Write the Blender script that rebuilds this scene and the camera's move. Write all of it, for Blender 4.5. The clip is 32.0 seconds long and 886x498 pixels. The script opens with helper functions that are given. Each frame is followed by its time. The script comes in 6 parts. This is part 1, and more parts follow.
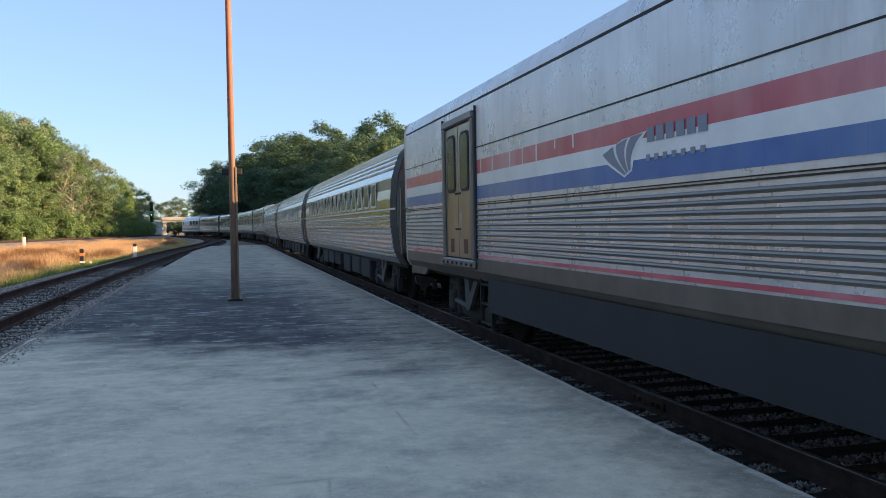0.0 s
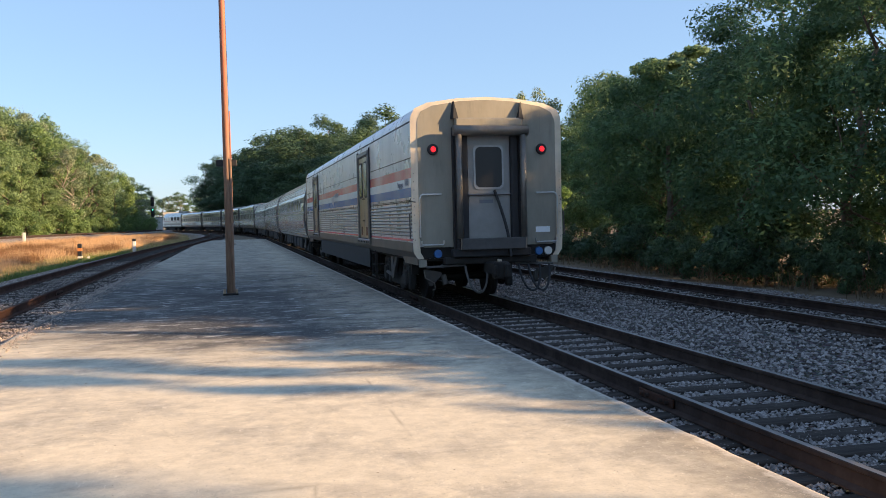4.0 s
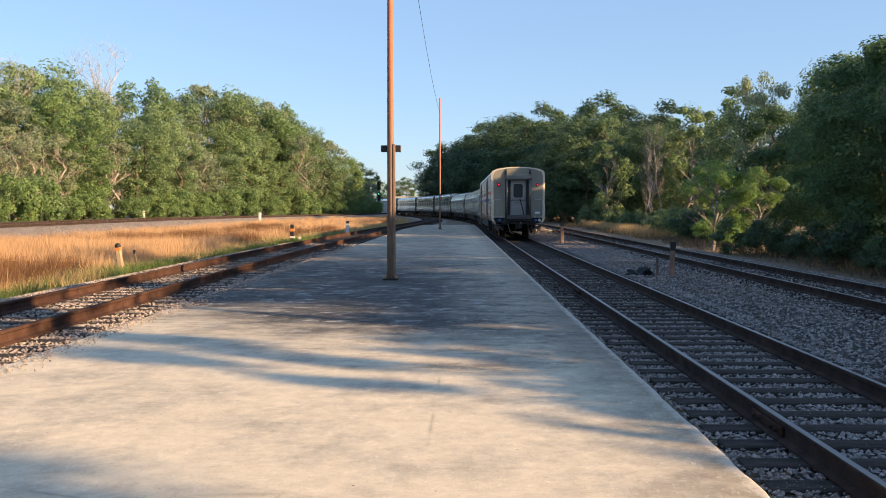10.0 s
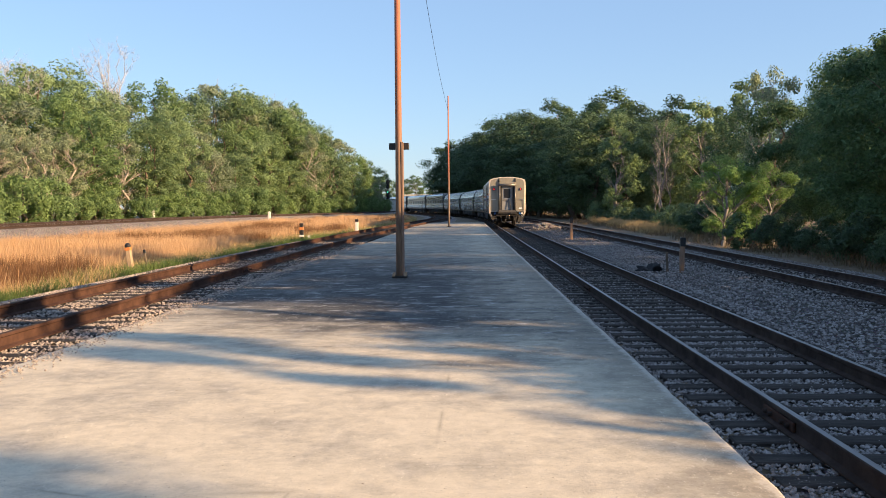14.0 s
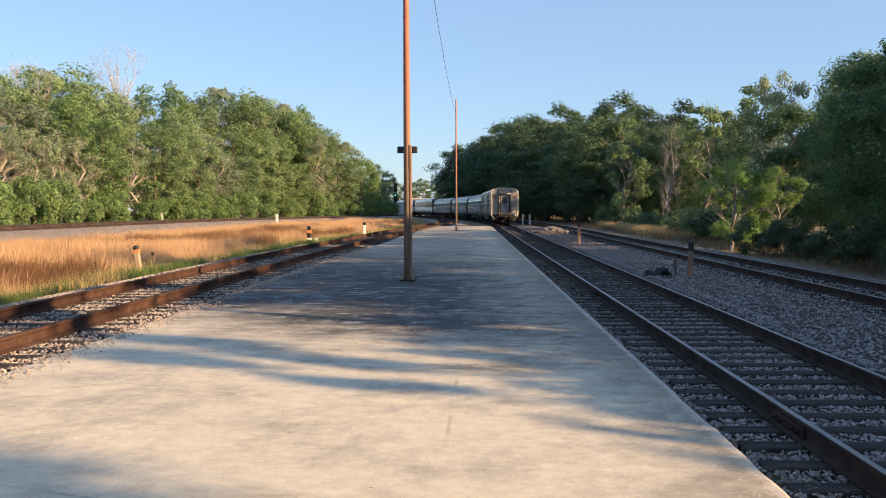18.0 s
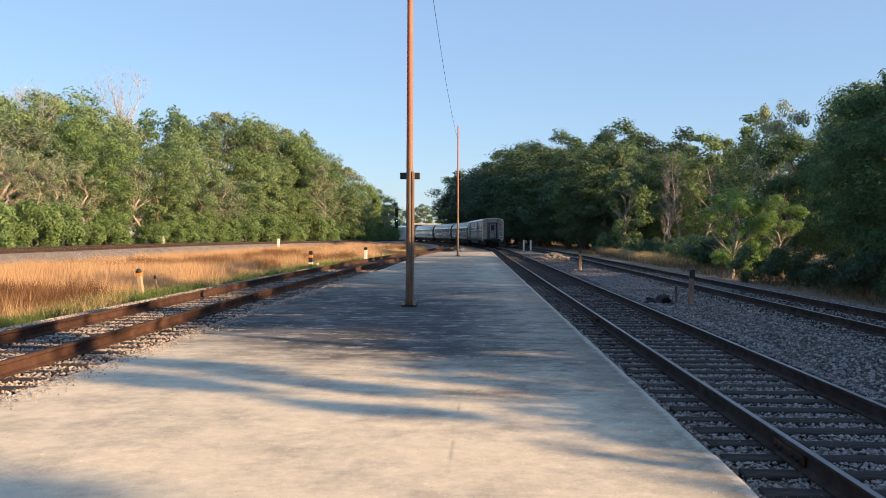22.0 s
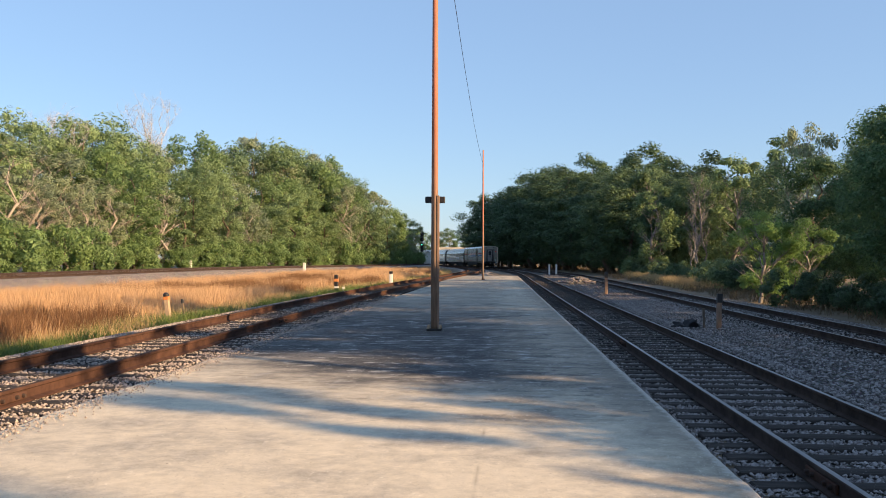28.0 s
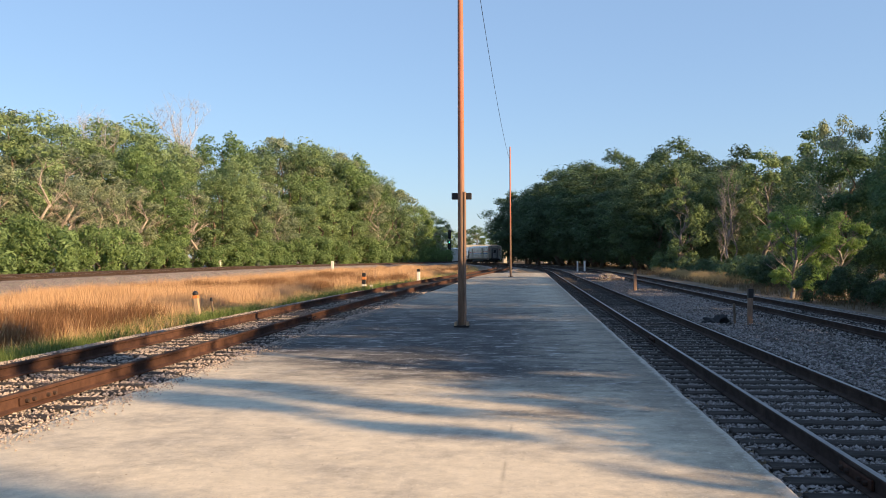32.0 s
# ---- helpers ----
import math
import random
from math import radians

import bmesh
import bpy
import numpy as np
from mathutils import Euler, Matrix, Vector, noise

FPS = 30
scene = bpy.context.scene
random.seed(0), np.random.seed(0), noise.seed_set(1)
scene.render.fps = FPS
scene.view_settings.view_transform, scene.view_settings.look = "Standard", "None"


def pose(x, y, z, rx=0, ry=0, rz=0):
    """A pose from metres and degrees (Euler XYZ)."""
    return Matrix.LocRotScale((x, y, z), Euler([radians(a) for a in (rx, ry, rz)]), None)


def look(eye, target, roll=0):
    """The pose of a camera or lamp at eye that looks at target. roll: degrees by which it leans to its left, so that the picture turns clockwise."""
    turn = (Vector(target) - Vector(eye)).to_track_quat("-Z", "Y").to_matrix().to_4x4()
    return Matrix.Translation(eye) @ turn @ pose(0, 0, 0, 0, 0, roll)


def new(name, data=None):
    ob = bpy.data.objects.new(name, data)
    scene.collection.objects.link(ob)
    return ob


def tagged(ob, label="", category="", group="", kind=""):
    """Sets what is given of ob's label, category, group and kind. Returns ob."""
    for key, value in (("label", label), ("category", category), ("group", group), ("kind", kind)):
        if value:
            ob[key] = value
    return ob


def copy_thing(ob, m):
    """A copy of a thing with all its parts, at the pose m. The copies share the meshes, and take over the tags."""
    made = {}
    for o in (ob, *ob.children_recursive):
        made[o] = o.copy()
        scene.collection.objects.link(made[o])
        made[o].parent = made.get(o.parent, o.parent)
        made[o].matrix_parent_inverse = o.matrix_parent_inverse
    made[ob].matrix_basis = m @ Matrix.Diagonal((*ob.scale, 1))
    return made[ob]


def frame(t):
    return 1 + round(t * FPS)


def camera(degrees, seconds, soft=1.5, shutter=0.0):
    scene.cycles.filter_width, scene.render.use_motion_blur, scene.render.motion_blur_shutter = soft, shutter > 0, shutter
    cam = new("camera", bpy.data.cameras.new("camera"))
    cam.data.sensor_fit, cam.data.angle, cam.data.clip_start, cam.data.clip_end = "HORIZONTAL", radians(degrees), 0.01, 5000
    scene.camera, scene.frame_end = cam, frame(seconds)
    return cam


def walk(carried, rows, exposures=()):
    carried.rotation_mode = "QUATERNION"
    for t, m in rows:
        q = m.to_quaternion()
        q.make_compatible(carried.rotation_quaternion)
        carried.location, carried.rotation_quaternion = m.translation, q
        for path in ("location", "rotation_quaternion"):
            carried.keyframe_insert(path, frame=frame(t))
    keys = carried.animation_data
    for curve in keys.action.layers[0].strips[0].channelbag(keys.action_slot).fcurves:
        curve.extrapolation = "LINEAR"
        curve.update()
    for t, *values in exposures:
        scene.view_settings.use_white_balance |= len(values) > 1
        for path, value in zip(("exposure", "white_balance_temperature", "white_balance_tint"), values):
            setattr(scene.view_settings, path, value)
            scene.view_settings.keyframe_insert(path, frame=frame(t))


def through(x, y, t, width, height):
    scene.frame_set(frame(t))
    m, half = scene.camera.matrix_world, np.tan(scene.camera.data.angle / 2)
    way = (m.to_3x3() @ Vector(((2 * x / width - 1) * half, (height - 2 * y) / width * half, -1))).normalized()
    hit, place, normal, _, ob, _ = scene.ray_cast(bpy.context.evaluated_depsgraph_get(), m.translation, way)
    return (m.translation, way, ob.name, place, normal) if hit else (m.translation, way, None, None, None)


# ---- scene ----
cam = camera(53.0, 32.0, 0.9)
PATH = [
    (0, (-1.544, -0.843, 1.593), (-1.073, 1.100, 1.536), -1.03),
    (0.5, (-1.511, -0.747, 1.604), (-1.050, 1.198, 1.542), -1.60),
    (1, (-1.624, -0.672, 1.654), (-1.167, 1.275, 1.603), -1.48),
    (1.5, (-1.631, -0.733, 1.718), (-1.171, 1.212, 1.666), -1.81),
    (2, (-1.482, -0.886, 1.598), (-1.010, 1.056, 1.545), -1.39),
    (2.5, (-1.331, -0.983, 1.508), (-0.852, 0.958, 1.457), -1.40),
    (4.5, (-1.413, -0.290, 1.557), (-0.956, 1.655, 1.473), -1.12),
    (5, (-1.347, -0.263, 1.565), (-0.902, 1.685, 1.466), -0.57),
    (5.5, (-1.157, -0.222, 1.559), (-0.738, 1.730, 1.441), -0.44),
    (6, (-0.983, -0.218, 1.555), (-0.600, 1.741, 1.426), 0.11),
    (6.5, (-0.841, -0.213, 1.581), (-0.507, 1.754, 1.442), 0.75),
    (7, (-0.664, -0.190, 1.578), (-0.400, 1.787, 1.434), 1.37),
    (7.5, (-0.491, -0.224, 1.582), (-0.307, 1.762, 1.435), 1.62),
    (8, (-0.359, -0.116, 1.572), (-0.256, 1.877, 1.428), 1.58),
    (8.5, (-0.276, -0.181, 1.587), (-0.243, 1.814, 1.450), 1.12),
    (9, (-0.156, -0.108, 1.589), (-0.166, 1.888, 1.468), 0.58),
    (9.5, (-0.032, -0.028, 1.545), (-0.059, 1.969, 1.444), 0.12),
    (10, (-0.011, -0.005, 1.546), (-0.040, 1.993, 1.453), -0.00),
    (11, (-0.003, 0.020, 1.540), (-0.034, 2.017, 1.444), -0.23),
    (12, (0.001, 0.020, 1.542), (-0.032, 2.017, 1.442), -0.47),
    (13, (-0.000, 0.000, 1.533), (-0.042, 1.997, 1.435), -0.45),
    (14, (-0.002, 0.015, 1.540), (-0.052, 2.012, 1.442), -0.43),
    (14.5, (-0.007, 0.033, 1.536), (-0.061, 2.030, 1.441), -0.37),
    (16.5, (-0.009, 0.069, 1.536), (-0.076, 2.065, 1.444), -0.29),
    (18, (-0.016, 0.022, 1.540), (-0.082, 2.019, 1.450), -0.20),
    (19, (-0.024, 0.010, 1.532), (-0.090, 2.007, 1.450), -0.05),
    (20, (-0.034, -0.010, 1.544), (-0.101, 1.988, 1.470), 0.02),
    (21, (-0.038, -0.036, 1.547), (-0.104, 1.962, 1.486), 0.11),
    (21.5, (-0.038, -0.053, 1.550), (-0.105, 1.946, 1.502), 0.15),
    (22, (-0.036, -0.060, 1.552), (-0.104, 1.938, 1.519), 0.21),
    (22.5, (-0.028, -0.062, 1.545), (-0.097, 1.937, 1.528), 0.20),
    (23, (-0.038, -0.044, 1.544), (-0.106, 1.954, 1.538), 0.23),
    (24, (-0.025, -0.035, 1.546), (-0.096, 1.964, 1.547), 0.17),
    (25, (-0.020, -0.016, 1.542), (-0.100, 1.982, 1.548), 0.11),
    (25.5, (-0.008, -0.030, 1.538), (-0.096, 1.968, 1.548), 0.07),
    (27.5, (-0.031, -0.039, 1.539), (-0.148, 1.958, 1.560), 0.21),
    (28, (-0.032, -0.047, 1.546), (-0.157, 1.949, 1.567), 0.18),
    (29, (-0.028, -0.043, 1.542), (-0.169, 1.952, 1.561), 0.07),
    (30, (-0.026, -0.070, 1.545), (-0.182, 1.924, 1.562), -0.08),
    (31, (-0.028, -0.050, 1.537), (-0.201, 1.943, 1.552), -0.18),
    (32, (-0.018, -0.002, 1.521), (-0.205, 1.989, 1.537), -0.25),
]
EXPOSURES = [(0, 1.46), (2.5, 1.42), (6, 1.39), (10, 1.33), (16, 1.30), (24, 1.26), (32, 1.20)]
walk(cam, [(t, look(eye, target, roll)) for t, eye, target, roll in PATH], EXPOSURES)

# ---- light ----
SUN = Vector((0.87, -0.392, 0.292)).normalized()
world = bpy.data.worlds.new("world")
scene.world = world
world.use_nodes = True
wn = world.node_tree.nodes
sky = wn.new("ShaderNodeTexSky")
sky.sky_type = "NISHITA"
sky.sun_disc = False
sky.sun_elevation = radians(17)
sky.sun_rotation = math.atan2(SUN.x, SUN.y)
sky.air_density, sky.dust_density, sky.ozone_density = 1.0, 0.35, 3.0
wn["Background"].inputs["Strength"].default_value = 0.09
haze = wn.new("ShaderNodeMix")
haze.data_type = "RGBA"
haze.inputs[0].default_value = 0.55
haze.inputs[7].default_value = (1.75, 2.55, 4.0, 1)
world.node_tree.links.new(sky.outputs["Color"], haze.inputs[6])
world.node_tree.links.new(haze.outputs[2], wn["Background"].inputs["Color"])
sun = new("sun", bpy.data.lights.new("sun", "SUN"))
sun.data.energy, sun.data.angle, sun.data.color = 4.9, radians(0.6), (1.0, 0.67, 0.36)
sun.matrix_world = look(SUN * 300, (0, 0, 0))


# ---- materials ----
class Mat:
    """A small node builder round one Principled surface."""

    def __init__(self, name, rough=0.7, metal=0.0, color=(0.5, 0.5, 0.5)):
        self.m = bpy.data.materials.new(name)
        self.m.use_nodes = True
        self.n, self.l = self.m.node_tree.nodes, self.m.node_tree.links
        self.p = self.n["Principled BSDF"]
        self.p.inputs["Roughness"].default_value = rough
        self.p.inputs["Metallic"].default_value = metal
        self.p.inputs["Base Color"].default_value = (*color, 1)
        self.co = self.n.new("ShaderNodeTexCoord").outputs["Object"]

    def mapped(self, scale):
        mp = self.n.new("ShaderNodeMapping")
        mp.inputs["Scale"].default_value = scale
        self.l.new(self.co, mp.inputs["Vector"])
        return mp.outputs["Vector"]

    def noise(self, scale, detail=4.0, rough=0.55, stretch=None):
        t = self.n.new("ShaderNodeTexNoise")
        t.inputs["Scale"].default_value, t.inputs["Detail"].default_value, t.inputs["Roughness"].default_value = scale, detail, rough
        self.l.new(self.mapped(stretch) if stretch else self.co, t.inputs["Vector"])
        return t.outputs["Fac"]

    def cells(self, scale, feature="F1", out="Distance"):
        t = self.n.new("ShaderNodeTexVoronoi")
        t.feature = feature
        t.inputs["Scale"].default_value = scale
        self.l.new(self.co, t.inputs["Vector"])
        return t.outputs[out]

    def ramp(self, fac, *stops):
        r = self.n.new("ShaderNodeValToRGB")
        e = r.color_ramp.elements
        while len(e) < len(stops):
            e.new(0.5)
        for el, (pos, c) in zip(e, stops):
            el.position = pos
            el.color = (*c, 1) if len(c) == 3 else c
        self.l.new(fac, r.inputs["Fac"])
        return r.outputs["Color"]

    def level(self, fac, a, b, lo=0.0, hi=1.0):
        r = self.n.new("ShaderNodeMapRange")
        for k, v in zip(("From Min", "From Max", "To Min", "To Max"), (a, b, lo, hi)):
            r.inputs[k].default_value = v
        self.l.new(fac, r.inputs["Value"])
        return r.outputs["Result"]

    def mix(self, fac, a, b, how="MIX"):
        x = self.n.new("ShaderNodeMix")
        x.data_type, x.blend_type = "RGBA", how
        if isinstance(fac, float):
            x.inputs[0].default_value = fac
        else:
            self.l.new(fac, x.inputs[0])
        for sock, v in ((x.inputs[6], a), (x.inputs[7], b)):
            if isinstance(v, tuple):
                sock.default_value = (*v, 1)
            else:
                self.l.new(v, sock)
        return x.outputs[2]

    def random(self):
        return self.n.new("ShaderNodeObjectInfo").outputs["Random"]

    def island(self):
        return self.n.new("ShaderNodeNewGeometry").outputs["Random Per Island"]

    def color(self, c):
        self.l.new(c, self.p.inputs["Base Color"])
        return self

    def roughness(self, r):
        self.l.new(r, self.p.inputs["Roughness"])
        return self

    def bump(self, h, strength=0.3, distance=0.02):
        b = self.n.new("ShaderNodeBump")
        b.inputs["Strength"].default_value, b.inputs["Distance"].default_value = strength, distance
        self.l.new(h, b.inputs["Height"])
        self.l.new(b.outputs["Normal"], self.p.inputs["Normal"])
        return self


def platform_mat():
    """Weathered concrete: mottled grime, dark patches, scuffs, specks, hair cracks, and a long stretch darkened by
    stains and painted-in tree shade.
    """
    m = Mat("weathered_concrete", 0.9)
    mid = m.noise(0.9, 9, 0.72)
    fine = m.noise(6, 8, 0.7)
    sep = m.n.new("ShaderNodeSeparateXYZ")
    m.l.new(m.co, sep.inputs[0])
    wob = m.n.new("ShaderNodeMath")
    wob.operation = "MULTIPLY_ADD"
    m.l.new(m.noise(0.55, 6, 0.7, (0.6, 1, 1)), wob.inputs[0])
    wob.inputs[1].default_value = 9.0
    # slanted start: the tree shade's diagonal edge is put into the colour
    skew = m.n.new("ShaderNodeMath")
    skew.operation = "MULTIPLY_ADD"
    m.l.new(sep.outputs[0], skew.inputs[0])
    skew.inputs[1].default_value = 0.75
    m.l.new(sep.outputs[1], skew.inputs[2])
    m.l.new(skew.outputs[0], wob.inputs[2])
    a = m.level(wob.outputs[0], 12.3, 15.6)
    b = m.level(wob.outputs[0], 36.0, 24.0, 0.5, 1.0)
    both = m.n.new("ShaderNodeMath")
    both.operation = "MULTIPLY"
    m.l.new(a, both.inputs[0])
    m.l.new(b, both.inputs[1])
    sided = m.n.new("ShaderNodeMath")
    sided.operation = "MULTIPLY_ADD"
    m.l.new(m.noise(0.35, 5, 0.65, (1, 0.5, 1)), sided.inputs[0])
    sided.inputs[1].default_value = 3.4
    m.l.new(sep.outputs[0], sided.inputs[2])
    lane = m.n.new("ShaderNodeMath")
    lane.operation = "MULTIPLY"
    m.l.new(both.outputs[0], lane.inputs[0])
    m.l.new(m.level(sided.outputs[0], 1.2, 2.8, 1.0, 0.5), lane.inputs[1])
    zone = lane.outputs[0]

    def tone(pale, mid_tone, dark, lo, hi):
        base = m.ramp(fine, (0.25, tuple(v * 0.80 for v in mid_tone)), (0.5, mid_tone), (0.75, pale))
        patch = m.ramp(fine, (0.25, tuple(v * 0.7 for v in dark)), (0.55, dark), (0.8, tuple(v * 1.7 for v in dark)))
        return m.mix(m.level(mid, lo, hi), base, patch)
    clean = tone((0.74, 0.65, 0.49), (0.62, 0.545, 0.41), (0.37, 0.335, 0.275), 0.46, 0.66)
    # dark tone for grime together with tree shade painted into the concrete
    grimy_shaded = tone((0.24, 0.23, 0.215), (0.100, 0.097, 0.093), (0.026, 0.026, 0.026), 0.41, 0.52)
    c = m.mix(zone, clean, grimy_shaded)
    streak = m.level(m.noise(3.2, 8, 0.8, (0.6, 1.0, 1)), 0.55, 0.68, 0, 0.5)
    c = m.mix(streak, c, m.mix(zone, (0.62, 0.55, 0.41), (0.28, 0.27, 0.255)))
    scuff = m.level(m.noise(14, 6, 0.85), 0.58, 0.68, 0, 0.65)
    c = m.mix(scuff, c, m.mix(zone, (0.73, 0.65, 0.49), (0.44, 0.435, 0.42)))
    wisp = m.n.new("ShaderNodeMath")
    wisp.operation = "MULTIPLY"
    m.l.new(m.level(m.noise(1.5, 9, 0.78, (0.75, 1.2, 1)), 0.51, 0.58, 0, 0.75), wisp.inputs[0])
    m.l.new(both.outputs[0], wisp.inputs[1])
    c = m.mix(wisp.outputs[0], c, (0.042, 0.042, 0.043))
    bare = m.n.new("ShaderNodeMath")
    bare.operation = "MULTIPLY"
    m.l.new(m.level(m.noise(2.4, 9, 0.8, (0.7, 1.3, 1)), 0.555, 0.60, 0, 0.75), bare.inputs[0])
    m.l.new(both.outputs[0], bare.inputs[1])
    c = m.mix(bare.outputs[0], c, (0.47, 0.46, 0.43))
    rim = m.n.new("ShaderNodeMath")
    rim.operation = "MULTIPLY_ADD"
    m.l.new(m.noise(2.6, 9, 0.8), rim.inputs[0])
    rim.inputs[1].default_value = 1.9
    m.l.new(sep.outputs[0], rim.inputs[2])
    c = m.mix(m.level(rim.outputs[0], 1.85, 2.65, 0, 0.72), c, (0.14, 0.125, 0.10))
    crumb = m.n.new("ShaderNodeMath")
    crumb.operation = "MULTIPLY_ADD"
    m.l.new(m.noise(7, 7, 0.8), crumb.inputs[0])
    crumb.inputs[1].default_value = 0.34
    m.l.new(sep.outputs[0], crumb.inputs[2])
    c = m.mix(m.level(crumb.outputs[0], 1.76, 1.82, 0, 0.85), c, (0.50, 0.46, 0.39))
    # rust and dirt washed down round the pole's foot
    foot = m.n.new("ShaderNodeVectorMath")
    foot.operation = "DISTANCE"
    m.l.new(m.co, foot.inputs[0])
    foot.inputs[1].default_value = (-1.38, 18.8, 0)
    blot = m.n.new("ShaderNodeMath")
    blot.operation = "MULTIPLY_ADD"
    m.l.new(m.noise(1.7, 7, 0.75), blot.inputs[0])
    blot.inputs[1].default_value = -2.4
    m.l.new(foot.outputs["Value"], blot.inputs[2])
    c = m.mix(m.level(blot.outputs[0], -0.75, 0.0, 0.85, 0.0), c, (0.030, 0.027, 0.025))
    speck = m.level(m.noise(17, 6, 0.9), 0.60, 0.65, 0, 0.6)
    c = m.mix(speck, c, (0.20, 0.18, 0.155))
    fleck = m.level(m.noise(34, 5, 0.85), 0.59, 0.66, 0, 0.55)
    c = m.mix(fleck, c, m.mix(zone, (0.80, 0.71, 0.54), (0.50, 0.49, 0.47)))
    chalk = m.level(m.noise(9, 8, 0.9, (1.6, 0.8, 1)), 0.575, 0.62, 0, 0.6)
    c = m.mix(chalk, c, m.mix(zone, (0.84, 0.77, 0.62), (0.46, 0.46, 0.45)))
    tar = m.level(m.noise(4.2, 9, 0.85), 0.61, 0.66, 0, 0.5)
    c = m.mix(tar, c, m.mix(zone, (0.30, 0.26, 0.20), (0.035, 0.035, 0.036)))
    pit = m.ramp(m.noise(55, 4, 0.85), (0.30, (0.30, 0.29, 0.28)), (0.42, (1, 1, 1)))
    c = m.mix(0.8, c, pit, "MULTIPLY")
    crack = m.ramp(m.cells(0.33, "DISTANCE_TO_EDGE"), (0.0, (0.45, 0.44, 0.43)), (0.006, (1, 1, 1)))
    c = m.mix(m.level(m.noise(0.6, 3), 0.5, 0.6, 0, 0.7), c, m.mix(1.0, c, crack, "MULTIPLY"))
    m.color(c).bump(m.noise(45, 6, 0.75), 0.28, 0.010)
    return m.m


def gravel_mat(name, light, dark, scale):
    m = Mat(name, 0.95)
    cell = m.cells(scale, "F1", "Color")
    d = m.cells(scale, "F1", "Distance")
    tone = m.ramp(m.level(m.noise(scale * 1.3, 3, 0.8), 0.3, 0.7), (0.0, dark), (0.5, tuple((a + b) / 2 for a, b in zip(light, dark))), (1.0, light))
    gap = m.ramp(d, (0.0, (1, 1, 1)), (0.45, (0.9, 0.9, 0.9)), (0.75, (0.25, 0.24, 0.23)))
    c = m.mix(1.0, tone, gap, "MULTIPLY")
    c = m.mix(0.25, c, cell, "SOFT_LIGHT")
    c = m.mix(m.level(m.noise(0.7, 5, 0.6), 0.42, 0.7, 0, 0.55), c, tuple(v * 0.55 for v in dark))
    m.color(c).bump(m.level(d, 0, 0.8, 1, 0), 0.9, 0.04)
    return m.m


def stone_mat(name, dark, light):
    m = Mat(name, 0.92)
    c = m.mix(m.island(), dark, light)
    c = m.mix(m.level(m.noise(30, 4, 0.7), 0.4, 0.7, 0, 0.5), c, tuple(v * 0.6 for v in light))
    m.color(c).bump(m.noise(90, 3), 0.3, 0.006)
    return m.m


def plain(name, color, rough=0.6, metal=0.0, vary=0.25, scale=6.0, stretch=None, bump=0.1):
    """A surface of one colour with stains at two scales."""
    m = Mat(name, rough, metal, color)
    a = m.noise(scale, 5, 0.65, stretch)
    b = m.noise(scale * 0.17, 4, 0.6, stretch)
    lo, hi = tuple(v * (1 - vary) for v in color), tuple(min(1, v * (1 + vary)) for v in color)
    c = m.ramp(a, (0.3, lo), (0.7, hi))
    c = m.mix(m.level(b, 0.4, 0.7, 0, 0.5), c, tuple(v * (1 - 1.4 * vary) for v in color))
    m.color(c).bump(m.noise(scale * 5, 4, 0.7), bump, 0.004)
    return m.m


def streaked(name, color, rough, metal):
    """Silver paint with rain streaks, dull patches and faint panel stains."""
    m = Mat(name, rough, metal, color)
    dim = tuple(v * 0.62 for v in color)
    c = m.ramp(m.noise(2.2, 5, 0.65, (1, 1, 0.35)), (0.3, tuple(v * 0.84 for v in color)), (0.7, tuple(min(1, v * 1.12) for v in color)))
    c = m.mix(m.level(m.noise(3.6, 5, 0.7, (1, 1, 0.11)), 0.54, 0.72, 0, 0.55), c, dim)
    c = m.mix(m.level(m.noise(14, 4, 0.7, (1, 1, 0.06)), 0.58, 0.72, 0, 0.35), c, dim)
    m.color(c).roughness(m.level(m.noise(1.7, 5, 0.7), 0.3, 0.7, rough * 0.8, rough * 1.5))
    m.bump(m.noise(11, 4, 0.7), 0.05, 0.004)
    return m.m


def faded(name, fresh, bleached):
    """Stripe paint that has bleached unevenly."""
    m = Mat(name, 0.25)
    c = m.ramp(m.noise(2.0, 5, 0.65), (0.3, tuple(v * 0.88 for v in fresh)), (0.7, tuple(v * 1.1 for v in fresh)))
    c = m.mix(m.level(m.noise(0.55, 4, 0.6, (1, 1, 0.5)), 0.45, 0.68, 0, 0.7), c, bleached)
    c = m.mix(m.level(m.noise(9, 5, 0.75, (1, 1, 0.12)), 0.56, 0.72, 0, 0.35), c, tuple(v * 0.6 for v in fresh))
    m.color(c)
    return m.m


